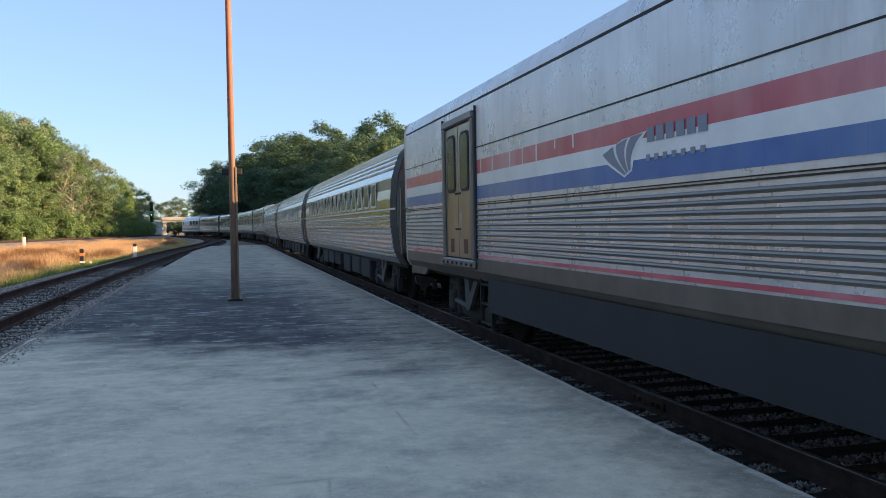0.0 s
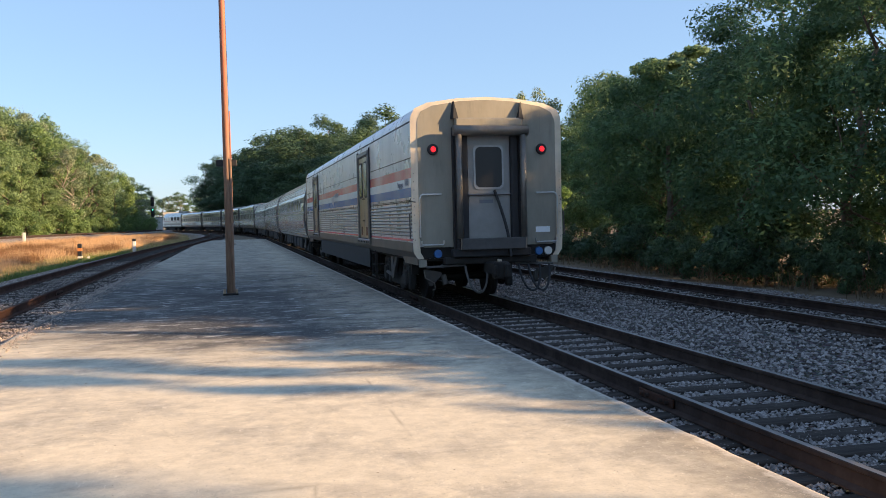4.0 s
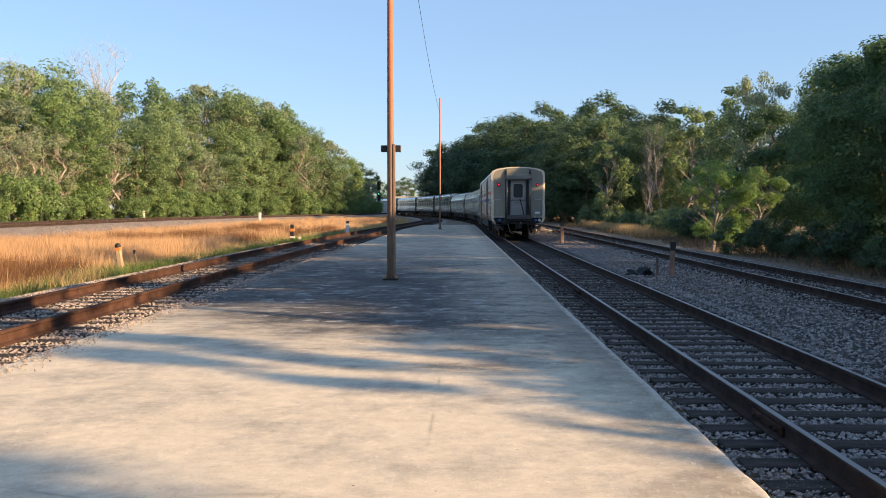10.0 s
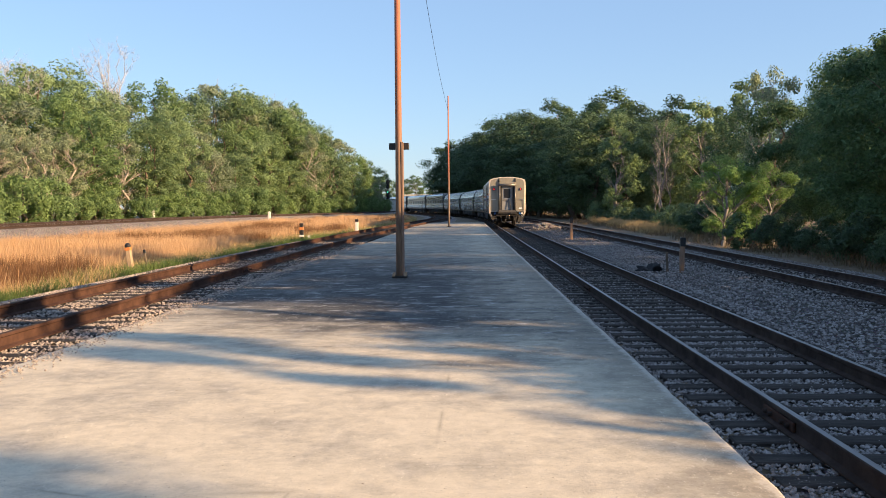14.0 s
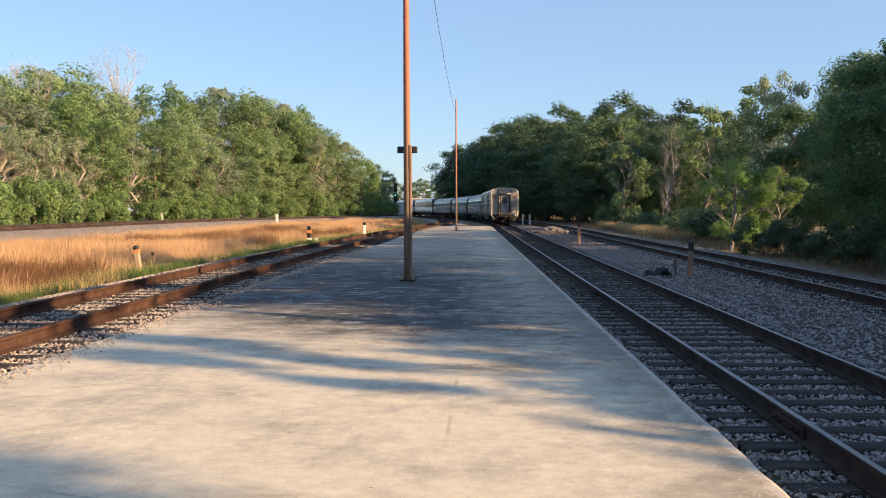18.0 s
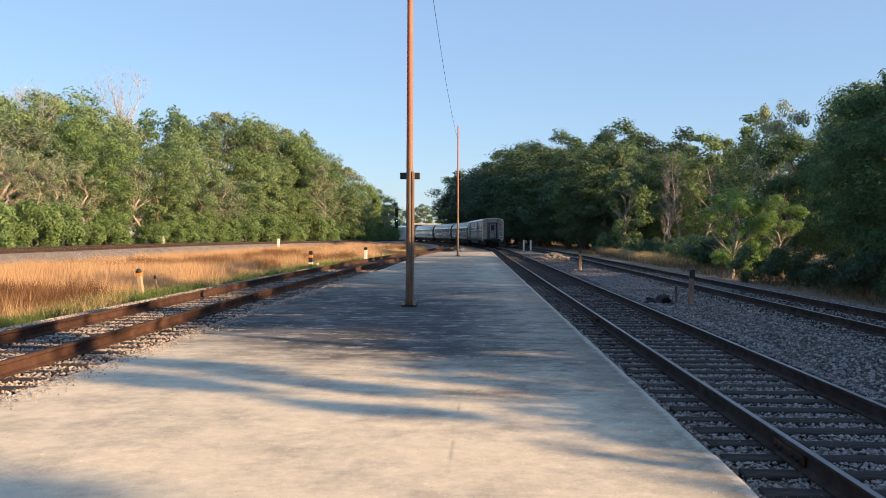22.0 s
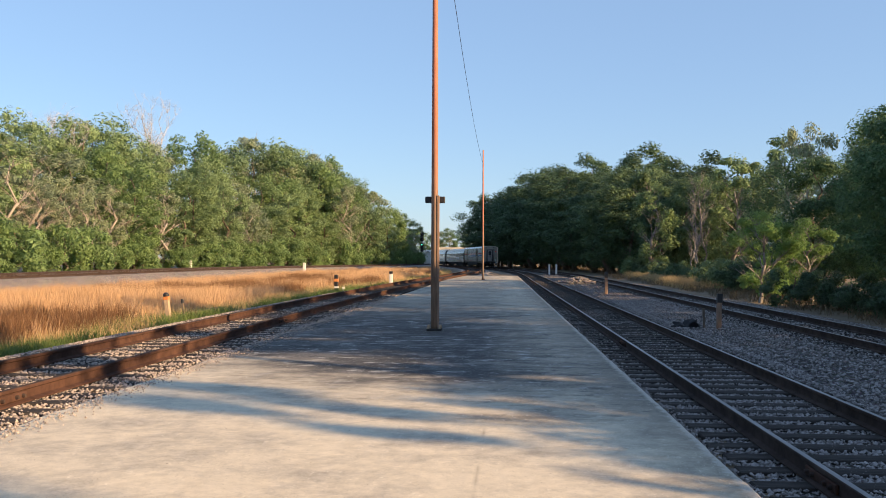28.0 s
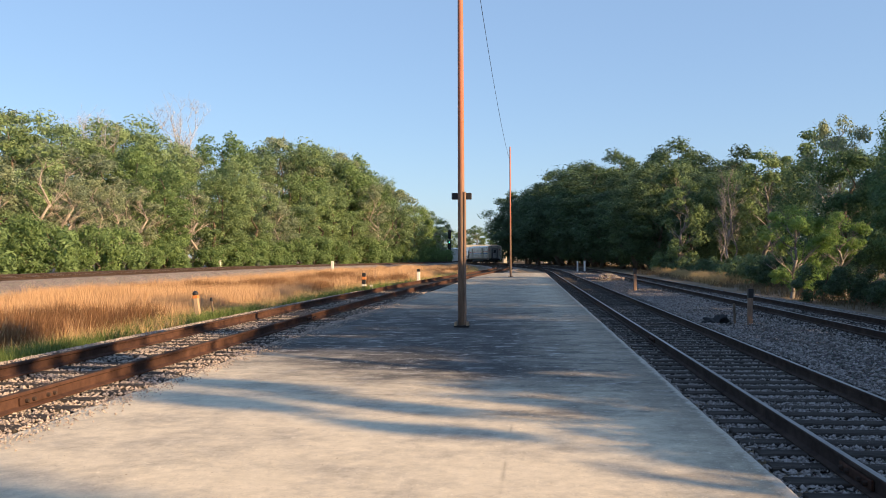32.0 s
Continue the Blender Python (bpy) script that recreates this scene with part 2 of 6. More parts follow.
def leaf_mat(name, dark, light, through=0.35):
    m = Mat(name, 0.62)
    c = m.mix(m.island(), dark, light)
    c = m.mix(m.level(m.random(), 0.5, 1, 0, 0.4), c, tuple(v * f for v, f in zip(light, (1.10, 1.05, 0.85))))
    c = m.mix(m.level(m.random(), 0.0, 0.4, 0.5, 0.0), c, tuple(v * f for v, f in zip(dark, (0.75, 0.8, 0.85))))
    # random dark patches stand in for shade gaps within the foliage
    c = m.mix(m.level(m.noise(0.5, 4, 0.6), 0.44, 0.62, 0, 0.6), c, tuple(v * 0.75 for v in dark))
    m.color(c)
    m.p.inputs["Specular IOR Level"].default_value = 0.25
    tr = m.n.new("ShaderNodeBsdfTranslucent")
    m.l.new(m.mix(0.5, c, light), tr.inputs["Color"])
    mx = m.n.new("ShaderNodeMixShader")
    mx.inputs[0].default_value = through
    m.l.new(m.p.outputs[0], mx.inputs[1])
    m.l.new(tr.outputs[0], mx.inputs[2])
    m.l.new(mx.outputs[0], m.n["Material Output"].inputs["Surface"])
    return m.m


def worn_pole():
    """Orange paint, worn off to brown steel towards the foot."""
    m = Mat("worn_orange_pole_paint", 0.72)
    sep = m.n.new("ShaderNodeSeparateXYZ")
    m.l.new(m.co, sep.inputs[0])
    k = m.n.new("ShaderNodeMath")
    k.operation = "MULTIPLY_ADD"
    m.l.new(m.noise(3.0, 6, 0.75, (3, 3, 0.5)), k.inputs[0])
    k.inputs[1].default_value = 3.2
    m.l.new(sep.outputs[2], k.inputs[2])
    worn = m.ramp(m.noise(6, 5, 0.7, (3, 3, 0.4)), (0.3, (0.20, 0.125, 0.09)), (0.7, (0.42, 0.29, 0.21)))
    paint = m.ramp(m.noise(5, 5, 0.7, (3, 3, 0.4)), (0.3, (0.31, 0.105, 0.06)), (0.7, (0.46, 0.165, 0.095)))
    m.color(m.mix(m.level(k.outputs[0], 4.0, 6.2), worn, paint)).bump(m.noise(30, 4, 0.7), 0.2, 0.004)
    return m.m


def glow(name, color, strength):
    m = Mat(name, 0.3, 0, color)
    m.p.inputs["Emission Color"].default_value = (*color, 1)
    m.p.inputs["Emission Strength"].default_value = strength
    return m.m


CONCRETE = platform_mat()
BALLAST = gravel_mat("grey_ballast", (0.27, 0.25, 0.235), (0.070, 0.064, 0.060), 22)
STONE = stone_mat("crushed_stone", (0.095, 0.086, 0.081), (0.41, 0.378, 0.36))
STONE_PALE = stone_mat("pale_crushed_stone", (0.14, 0.118, 0.102), (0.52, 0.44, 0.38))
BALLAST_PALE = gravel_mat("pale_ballast", (0.50, 0.43, 0.385), (0.21, 0.175, 0.15), 20)
SOIL = plain("dry_soil", (0.17, 0.125, 0.075), 0.95, 0, 0.4, 1.5, None, 0.5)
STEEL_TOP = plain("worn_rail_steel", (0.30, 0.285, 0.275), 0.48, 0.85, 0.3, 3, (4, 0.3, 1))
RUST = plain("rusted_rail_steel", (0.054, 0.038, 0.032), 0.9, 0.0, 0.45, 4, None, 0.4)
RUST_BRIGHT = plain("orange_rusted_steel", (0.075, 0.040, 0.029), 0.85, 0.05, 0.45, 4, None, 0.4)
TIE = plain("creosoted_timber", (0.056, 0.049, 0.044), 0.92, 0, 0.5, 7, (0.6, 6, 6), 0.6)
POLE_STEEL = worn_pole()
POLE_BARE = plain("weathered_brown_steel", (0.26, 0.165, 0.115), 0.75, 0.1, 0.35, 6, (3, 3, 0.4), 0.3)
BLACK = plain("black_paint", (0.014, 0.014, 0.016), 0.55, 0, 0.3, 9)
WHITE = plain("dirty_white_paint", (0.66, 0.64, 0.60), 0.6, 0, 0.12, 8)
TAN_WOOD = plain("sun_bleached_timber", (0.40, 0.29, 0.19), 0.9, 0, 0.3, 9, (4, 4, 0.5), 0.4)
ORANGE = plain("orange_marker_paint", (0.60, 0.22, 0.06), 0.6, 0, 0.2, 8)
BARK = plain("grey_brown_bark", (0.15, 0.115, 0.085), 0.95, 0, 0.4, 5, (3, 3, 0.6), 0.8)
BARK_GREY = plain("grey_weathered_wood", (0.22, 0.205, 0.195), 0.9, 0, 0.3, 5, (3, 3, 0.6), 0.6)
BARK_ASH = plain("ash_grey_twigs", (0.40, 0.375, 0.35), 0.9, 0, 0.2, 5, (3, 3, 0.6), 0.5)
BARK_PALE = plain("pale_dead_wood", (0.34, 0.30, 0.26), 0.9, 0, 0.3, 5, (3, 3, 0.6), 0.6)
BRIDGE = plain("pale_bridge_concrete", (0.46, 0.43, 0.38), 0.9, 0, 0.2, 1.2)
# haze over the far wood is put into LEAF_GREEN and LEAF_OLIVE
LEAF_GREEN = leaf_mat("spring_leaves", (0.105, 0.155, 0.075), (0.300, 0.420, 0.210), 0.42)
# shade on the right-hand woods is put into LEAF_DARK and LEAF_NEAR
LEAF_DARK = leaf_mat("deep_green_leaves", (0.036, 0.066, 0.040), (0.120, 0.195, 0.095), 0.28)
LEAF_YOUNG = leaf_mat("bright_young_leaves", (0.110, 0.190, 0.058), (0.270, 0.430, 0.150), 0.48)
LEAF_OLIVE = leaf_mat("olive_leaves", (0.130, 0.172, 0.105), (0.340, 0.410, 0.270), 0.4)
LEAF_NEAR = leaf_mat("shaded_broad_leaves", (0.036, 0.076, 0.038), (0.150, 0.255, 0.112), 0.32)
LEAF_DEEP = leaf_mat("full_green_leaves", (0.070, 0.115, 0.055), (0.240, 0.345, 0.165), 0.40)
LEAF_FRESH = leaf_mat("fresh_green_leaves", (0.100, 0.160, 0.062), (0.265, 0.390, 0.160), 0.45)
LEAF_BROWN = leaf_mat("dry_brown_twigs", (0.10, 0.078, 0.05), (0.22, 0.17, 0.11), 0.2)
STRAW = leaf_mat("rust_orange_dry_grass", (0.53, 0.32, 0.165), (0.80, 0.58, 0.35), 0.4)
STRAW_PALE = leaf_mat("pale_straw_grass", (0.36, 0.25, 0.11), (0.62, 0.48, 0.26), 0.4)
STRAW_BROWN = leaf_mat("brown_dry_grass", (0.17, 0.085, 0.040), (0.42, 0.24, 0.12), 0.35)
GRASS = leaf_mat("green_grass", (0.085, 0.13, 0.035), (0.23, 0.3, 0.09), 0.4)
STAINLESS = plain("brushed_stainless_steel", (0.205, 0.185, 0.17), 0.32, 0.8, 0.12, 3, (1, 0.25, 3), 0.08)
BODY_STEEL = plain("polished_stainless_body", (0.52, 0.53, 0.55), 0.2, 0.95, 0.14, 2.5, (1, 0.5, 2), 0.05)
FRAME_STEEL = plain("stained_frame_steel", (0.20, 0.20, 0.195), 0.45, 0.6, 0.2, 3)
STAINLESS_DULL = plain("dull_stainless_steel", (0.35, 0.35, 0.345), 0.48, 0.6, 0.2, 2.5, (1, 0.5, 2), 0.1)
CAR_GREY = streaked("dirty_silver_paint", (0.64, 0.645, 0.66), 0.27, 0.3)
CAR_TAN = streaked("grimy_tan_steel", (0.27, 0.25, 0.205), 0.5, 0.3)
# sun on the folded car corners is put into this paler tan
COWL = plain("sunlit_pale_tan", (0.66, 0.56, 0.43), 0.45, 0.3, 0.15, 3)
SILL = plain("brown_sill_grime", (0.14, 0.122, 0.105), 0.5, 0.3, 0.25, 2.5)
SKIRT = plain("dark_grey_skirt_paint", (0.019, 0.020, 0.024), 0.8, 0, 0.2, 2, (1, 1, 0.5))
DAMPER = plain("dull_damper_paint", (0.075, 0.072, 0.070), 0.75)
HOSE = plain("pale_grey_hose", (0.09, 0.087, 0.084), 0.6)
BOGIE_GREY = plain("dusty_bogie_grey", (0.030, 0.029, 0.028), 0.9, 0, 0.3, 4)
STEP_GRIME = plain("grimy_brown_step_paint", (0.045, 0.040, 0.034), 0.75, 0, 0.35, 5)
UNDER = plain("black_underframe_grime", (0.022, 0.020, 0.018), 0.9, 0, 0.4, 5)
RED = faded("faded_red_stripe", (0.50, 0.10, 0.14), (0.62, 0.36, 0.38))
STRIPE_WHITE = plain("white_stripe", (0.76, 0.79, 0.81), 0.25, 0, 0.1, 2)
BLUE = faded("blue_stripe", (0.060, 0.155, 0.42), (0.17, 0.27, 0.46))
POCKET = plain("red_brown_primer", (0.10, 0.045, 0.035), 0.7)
WHITE_STEEL = plain("pale_grey_door_steel", (0.25, 0.245, 0.235), 0.5, 0.1, 0.15, 3)
BAND = plain("grey_green_window_band", (0.17, 0.185, 0.18), 0.3, 0.5, 0.2, 2)
LITTER = stone_mat("dry_litter", (0.16, 0.12, 0.08), (0.75, 0.66, 0.52))
WORN_RUBBER = plain("worn_grey_rubber", (0.15, 0.14, 0.125), 0.36, 0.2, 0.25, 4)
RUBBER = plain("black_rubber", (0.025, 0.025, 0.027), 0.75, 0, 0.3, 6)
DOOR_BRASS = plain("yellowed_steel_door", (0.31, 0.295, 0.25), 0.34, 0.75, 0.18, 3, (1, 1, 0.4))
DARK_GLASS = Mat("dark_window_glass", 0.16, 0, (0.045, 0.052, 0.060)).m
DARK_GLASS.node_tree.nodes["Principled BSDF"].inputs["Specular IOR Level"].default_value = 0.3
BLACK_GLASS = Mat("black_end_glass", 0.4, 0, (0.008, 0.008, 0.009)).m
BRIGHT_STEEL = plain("bright_stainless_roof", (0.58, 0.58, 0.58), 0.30, 0.9, 0.12, 3)
LETTER = plain("dark_grey_lettering", (0.14, 0.15, 0.175), 0.5, 0, 0.1, 4)
LOGO = plain("slate_blue_emblem", (0.19, 0.215, 0.29), 0.4, 0, 0.1, 4)
RED_LAMP = glow("red_marker_lamp", (0.90, 0.02, 0.03), 0.5)
BLUE_CAP = plain("blue_connector_cap", (0.03, 0.13, 0.36), 0.5)
GREEN_LAMP = glow("green_signal_lamp", (0.1, 1.0, 0.5), 1.5)


for dull in (RUST, RUST_BRIGHT, TIE, BALLAST, STONE):
    dull.node_tree.nodes["Principled BSDF"].inputs["Specular IOR Level"].default_value = 0.12


# ---- mesh helpers ----
def part(name, bm, mat, parent=None, label="", smooth=False):
    me = bpy.data.meshes.new(name)
    if smooth:
        for face in bm.faces:
            face.smooth = len(face.verts) <= 4
    bm.to_mesh(me)
    bm.free()
    me.materials.append(mat)
    ob = new(name, me)
    if parent is not None:
        ob.parent = parent
    if label:
        ob["label"] = label
    return ob


def pieces(name, verts, faces, mat, parent=None, label="", smooth=False):
    me = bpy.data.meshes.new(name)
    me.from_pydata(verts, [], faces)
    me.update()
    if smooth:
        me.polygons.foreach_set("use_smooth", [True] * len(me.polygons))
    me.materials.append(mat)
    ob = new(name, me)
    if parent is not None:
        ob.parent = parent
    if label:
        ob["label"] = label
    return ob


def share(ob, parent, m):
    """One more object on the same mesh."""
    o = new(ob.name.split(".")[0], ob.data)
    o.parent = parent
    o.matrix_basis = m
    if "label" in ob:
        o["label"] = ob["label"]
    return o


def box(bm, x0, x1, y0, y1, z0, z1, bevel=0.0):
    r = bmesh.ops.create_cube(bm, size=1.0, matrix=Matrix.LocRotScale(((x0 + x1) / 2, (y0 + y1) / 2, (z0 + z1) / 2), None, (abs(x1 - x0), abs(y1 - y0), abs(z1 - z0))))
    if bevel:
        edges = list({e for v in r["verts"] for e in v.link_edges})
        bmesh.ops.bevel(bm, geom=edges, offset=bevel, segments=1, affect="EDGES")
    return bm


def rod(bm, a, b, r0, r1=None, seg=8):
    a, b = Vector(a), Vector(b)
    m = Matrix.Translation((a + b) / 2) @ (b - a).to_track_quat("Z", "Y").to_matrix().to_4x4()
    bmesh.ops.create_cone(bm, cap_ends=True, segments=seg, radius1=r0, radius2=r0 if r1 is None else r1, depth=(b - a).length, matrix=m)
    return bm


def tube(bm, points, r, seg=7):
    """One unbroken round tube along points."""
    pts = [Vector(p) for p in points]
    rings = []
    for i, p in enumerate(pts):
        d = (pts[min(i + 1, len(pts) - 1)] - pts[max(i - 1, 0)]).normalized()
        u = d.cross(Vector((0.31, 0.87, 0.38))).normalized()
        w = d.cross(u)
        rings.append([bm.verts.new(p + (u * math.cos(6.2832 * k / seg) + w * math.sin(6.2832 * k / seg)) * r) for k in range(seg)])
    for a, b in zip(rings, rings[1:]):
        for k in range(seg):
            bm.faces.new((a[k], a[(k + 1) % seg], b[(k + 1) % seg], b[k]))
    bm.faces.new(rings[0])
    bm.faces.new(rings[-1][::-1])
    bmesh.ops.recalc_face_normals(bm, faces=bm.faces)
    return bm


def sweep(bm, profile, stations, close=True, caps=True):
    """A closed profile of (x, z) carried through stations of matrices."""
    rings = [[bm.verts.new(m @ Vector((x, 0, z))) for x, z in profile] for m in stations]
    n = len(profile)
    for a, b in zip(rings, rings[1:]):
        for i in range(n if close else n - 1):
            j = (i + 1) % n
            bm.faces.new((a[i], a[j], b[j], b[i]))
    if caps and close:
        bm.faces.new(rings[0])
        bm.faces.new(list(reversed(rings[-1])))
    bmesh.ops.recalc_face_normals(bm, faces=bm.faces)
    return bm


def thing(name, m, label, category, group="", kind=""):
    ob = new(name)
    ob.empty_display_size = 0.2
    ob.matrix_basis = m
    return tagged(ob, label, category, group, kind)


# ---- plan ----
TRACK_X, CURVE_Y, RADIUS, TOR = 3.45, 92.0, 472.0, -0.2


def along(s, off=0.0):
    """The point at s metres along the departure track, off metres to its right, and the heading there."""
    if s < CURVE_Y:
        return TRACK_X + off, s, 0.0
    a = (s - CURVE_Y) / RADIUS
    r = RADIUS + off
    return TRACK_X - RADIUS + r * math.cos(a), CURVE_Y + r * math.sin(a), a


def ease(v, a, b):
    t = min(1.0, max(0.0, (v - a) / (b - a)))
    return t * t * (3 - 2 * t)


def drift(s):
    """How far the departure track bends less than its neighbours."""
    s = min(s, 260)
    return max(0, s - 81) ** 2 / 890 - max(0, s - CURVE_Y) ** 2 / (2 * RADIUS)


def left_off(s):
    return -9.38 + 5.06 * ease(s, 22, 150) - drift(s)


def right_off(s):
    return 5.15 - 0.9 * ease(s, 70, 160)


def main_off(s):
    return -33.2 + 28.9 * ease(s, 85, 205) - drift(s)


def main2_off(s):
    return main_off(s) - 4.3 * (1 - ease(s, 150, 200)) - 0.02


def zero_off(s):
    return 0.0


TRACKS = [(zero_off, TOR), (right_off, TOR), (left_off, 0.15), (main_off, 0.42), (main2_off, 0.42)]


def su(x, y):
    if y < CURVE_Y:
        return y, x - TRACK_X
    cx = TRACK_X - RADIUS
    r = math.hypot(x - cx, y - CURVE_Y)
    return CURVE_Y + RADIUS * math.atan2(y - CURVE_Y, x - cx), r - RADIUS


def ground_z(x, y):
    s, u = su(x, y)
    n = noise.noise(Vector((x * 0.13, y * 0.13, 0))) * 0.12
    h = -0.55 + n
    for off, tor in TRACKS:
        d = abs(u - off(min(s, 330)))
        bed = tor - 0.215
        k = 1 - ease(d, 1.75, 3.6)
        h = h + (max(bed, h) - h) * k if bed > h else h + (bed - h) * k
    if -7.7 < u < -1.7 and -60 < y < 81:
        h = min(h, -0.46)
    if 0 < u < 5.2:
        h = max(h, TOR - 0.215) if s < 330 else h
    return h


def spaced(fine, coarse):
    return sorted(set(round(v, 3) for v in fine + coarse))


def build_ground():
    xs = spaced([-44 + 0.8 * i for i in range(78)], [-1800, -1000, -500, -250, -150, -100, -75, -60, -52, 20, 23, 26, 30, 35, 42, 50, 65, 90, 150, 250, 500, 1000, 1800])
    ys = spaced([-12 + 1.6 * i for i in range(100)], [-1800, -900, -400, -200, -100, -60, -35, -20] + [150 + 5 * i for i in range(34)] + [330, 360, 420, 520, 700, 1000, 1800])
    def level(x, y):
        """The soil lies a little deeper under the ballast."""
        s, u = su(x, y)
        t = min(s, 330)
        sunk = -1.0 < u < right_off(t) + 2.0 or abs(u - left_off(t)) < 1.6
        return ground_z(x, y) - (0.09 if sunk else 0.0)
    verts = [(x, y, level(x, y) if abs(x) < 120 and -100 < y < 330 else -0.55) for y in ys for x in xs]
    w = len(xs)
    faces = [(j * w + i, j * w + i + 1, (j + 1) * w + i + 1, (j + 1) * w + i) for j in range(len(ys) - 1) for i in range(w - 1)]
    tagged(pieces("ground", verts, faces, SOIL, None, "", True), "bare brown soil with thin dry growth", "ground", "", "structure")


def bed(name, off_a, off_b, s0, s1, step, mat, label, lift=0.03):
    verts, faces, cols = [], [], 14
    ss = [s0 + step * i for i in range(int((s1 - s0) / step) + 1)]
    for s in ss:
        a, b = off_a(s), off_b(s)
        for k in range(cols):
            x, y, _ = along(s, a + (b - a) * k / (cols - 1))
            edge = 0.0 if 0 < k < cols - 1 else -0.12
            verts.append((x, y, ground_z(x, y) + lift + edge + 0.012 * noise.noise(Vector((x * 3, y * 3, 2)))))
    faces = [(j * cols + i, j * cols + i + 1, (j + 1) * cols + i + 1, (j + 1) * cols + i) for j in range(len(ss) - 1) for i in range(cols - 1)]
    tagged(pieces(name, verts, faces, mat, None, "", True), label, "ballast", "", "structure")


RAIL = [(-0.07, 0), (0.07, 0), (0.07, 0.014), (0.014, 0.035), (0.010, 0.125), (0.036, 0.138), (0.036, 0.166), (0.028, 0.172), (-0.028, 0.172), (-0.036, 0.166), (-0.036, 0.138), (-0.010, 0.125), (-0.014, 0.035), (-0.07, 0.014)]


def track(name, off, tor, s0, s1, rail_mat, label, ties_to, top_mat):
    root = thing(name, pose(0, 0, 0), label, "railway track", "", "structure")
    ss = [s0 + 4.0 * i for i in range(int((s1 - s0) / 4) + 1)]
    for side in (-0.7525, 0.7525):
        st, cap = [], []
        for s in ss:
            x, y, a = along(s, off(s) + side)
            slope = (off(s + 1) - off(s - 1)) / 2
            st.append(pose(x, y, tor - 0.172, 0, 0, math.degrees(a - slope)))
        part("rail", sweep(bmesh.new(), RAIL, st), rail_mat, root)
        part("rail_head", sweep(bmesh.new(), [(-0.027, 0.1705), (0.027, 0.1705), (0.025, 0.1745), (-0.025, 0.1745)], st), top_mat, root, "bright worn running surface")
    rnd = random.Random(name)
    bm = bmesh.new()
    box(bm, -1.3, 1.3, -0.115, 0.115, -0.16, 0.0, 0.012)
    first = part("sleeper", bm, TIE, root)
    s, n = s0 + 0.3, 0
    rest_v, rest_f = [], []
    while s < s1:
        x, y, a = along(s, off(s))
        m = pose(x + rnd.uniform(-0.03, 0.03), y, tor - 0.171 - rnd.uniform(0.0, 0.012), 0, 0, math.degrees(a) + rnd.uniform(-0.8, 0.8))
        if s < ties_to:
            if n == 0:
                first.matrix_basis = m
            else:
                share(first, root, m)
            n += 1
        else:
            k = len(rest_v)
            rest_v += [m @ Vector(c) for c in ((-1.3, -0.115, 0), (1.3, -0.115, 0), (1.3, 0.115, 0), (-1.3, 0.115, 0), (-1.3, -0.115, -0.16), (1.3, -0.115, -0.16))]
            rest_f += [(k, k + 1, k + 2, k + 3), (k + 4, k + 5, k + 1, k)]
        s += 0.535
    if rest_v:
        tagged(pieces("far_sleepers", rest_v, rest_f, TIE, root), "", "", "", "stuff")
    return root


build_ground()
bed("ballast_departure_tracks", lambda s: -1.95 if s < 82 else -3.2, lambda s: right_off(s) + 3.0, -30, 330, 1.0, BALLAST, "dark grey crushed-stone ballast between the tracks", -0.004)
bed("ballast_siding", lambda s: left_off(s) - 2.4, lambda s: min(left_off(s) + 1.75, -1.0) if s < 82 else left_off(s) + 2.2, -30, 330, 1.0, BALLAST_PALE, "pale crushed-stone ballast beside the platform", -0.004)
bed("ballast_main_line", lambda s: main2_off(s) - 3.4, lambda s: main_off(s) + 6.4, -40, 330, 2.0, BALLAST_PALE, "pinkish grey ballast bank of the main line", 0.05)


# ---- platform ----
def edge_left(y):
    return -4.46 + 0.011 * max(0, y - 8)


def platform_strip(name, y0, y1, mat, label):
    verts, faces = [], []
    step = 0.2
    ys = [y0 + step * i for i in range(int(round((y1 - y0) / step)) + 1)]
    cols = 24
    for y in ys:
        a = edge_left(y) + 0.06 * noise.noise(Vector((0, y * 1.1, 5))) + 0.03 * noise.noise(Vector((3, y * 3.7, 5)))
        b = 1.69 + 0.018 * noise.noise(Vector((9, y * 1.1, 5))) + 0.014 * noise.noise(Vector((4, y * 4.1, 5))) - 0.03 * max(0.0, noise.noise(Vector((2, y * 2.3, 8))) - 0.25)
        row = [(a, y, -0.42), (a, y, -0.03), (a + 0.018, y, -0.002), (a + 0.03, y, 0.0)]
        for k in range(1, cols):
            x = a + 0.045 + (b - a - 0.09) * (k - 1) / (cols - 2)
            row.append((x, y, 0.010 * noise.noise(Vector((x * 0.5, y * 0.5, 0)))))
        row += [(b - 0.03, y, 0.0), (b - 0.018, y, -0.002), (b, y, -0.03), (b, y, -0.42)]
        verts += row
    w = len(verts) // len(ys)
    faces = [(j * w + i, j * w + i + 1, (j + 1) * w + i + 1, (j + 1) * w + i) for j in range(len(ys) - 1) for i in range(w - 1)]
    faces += [tuple(range(w)), tuple(range((len(ys) - 1) * w, len(ys) * w))]
    tagged(pieces(name, verts, faces, mat, None, "", True), label, "platform", "", "structure")


platform_strip("platform", -30, 80, CONCRETE, "worn tan concrete island platform, middle darkened with stains and painted tree shade")


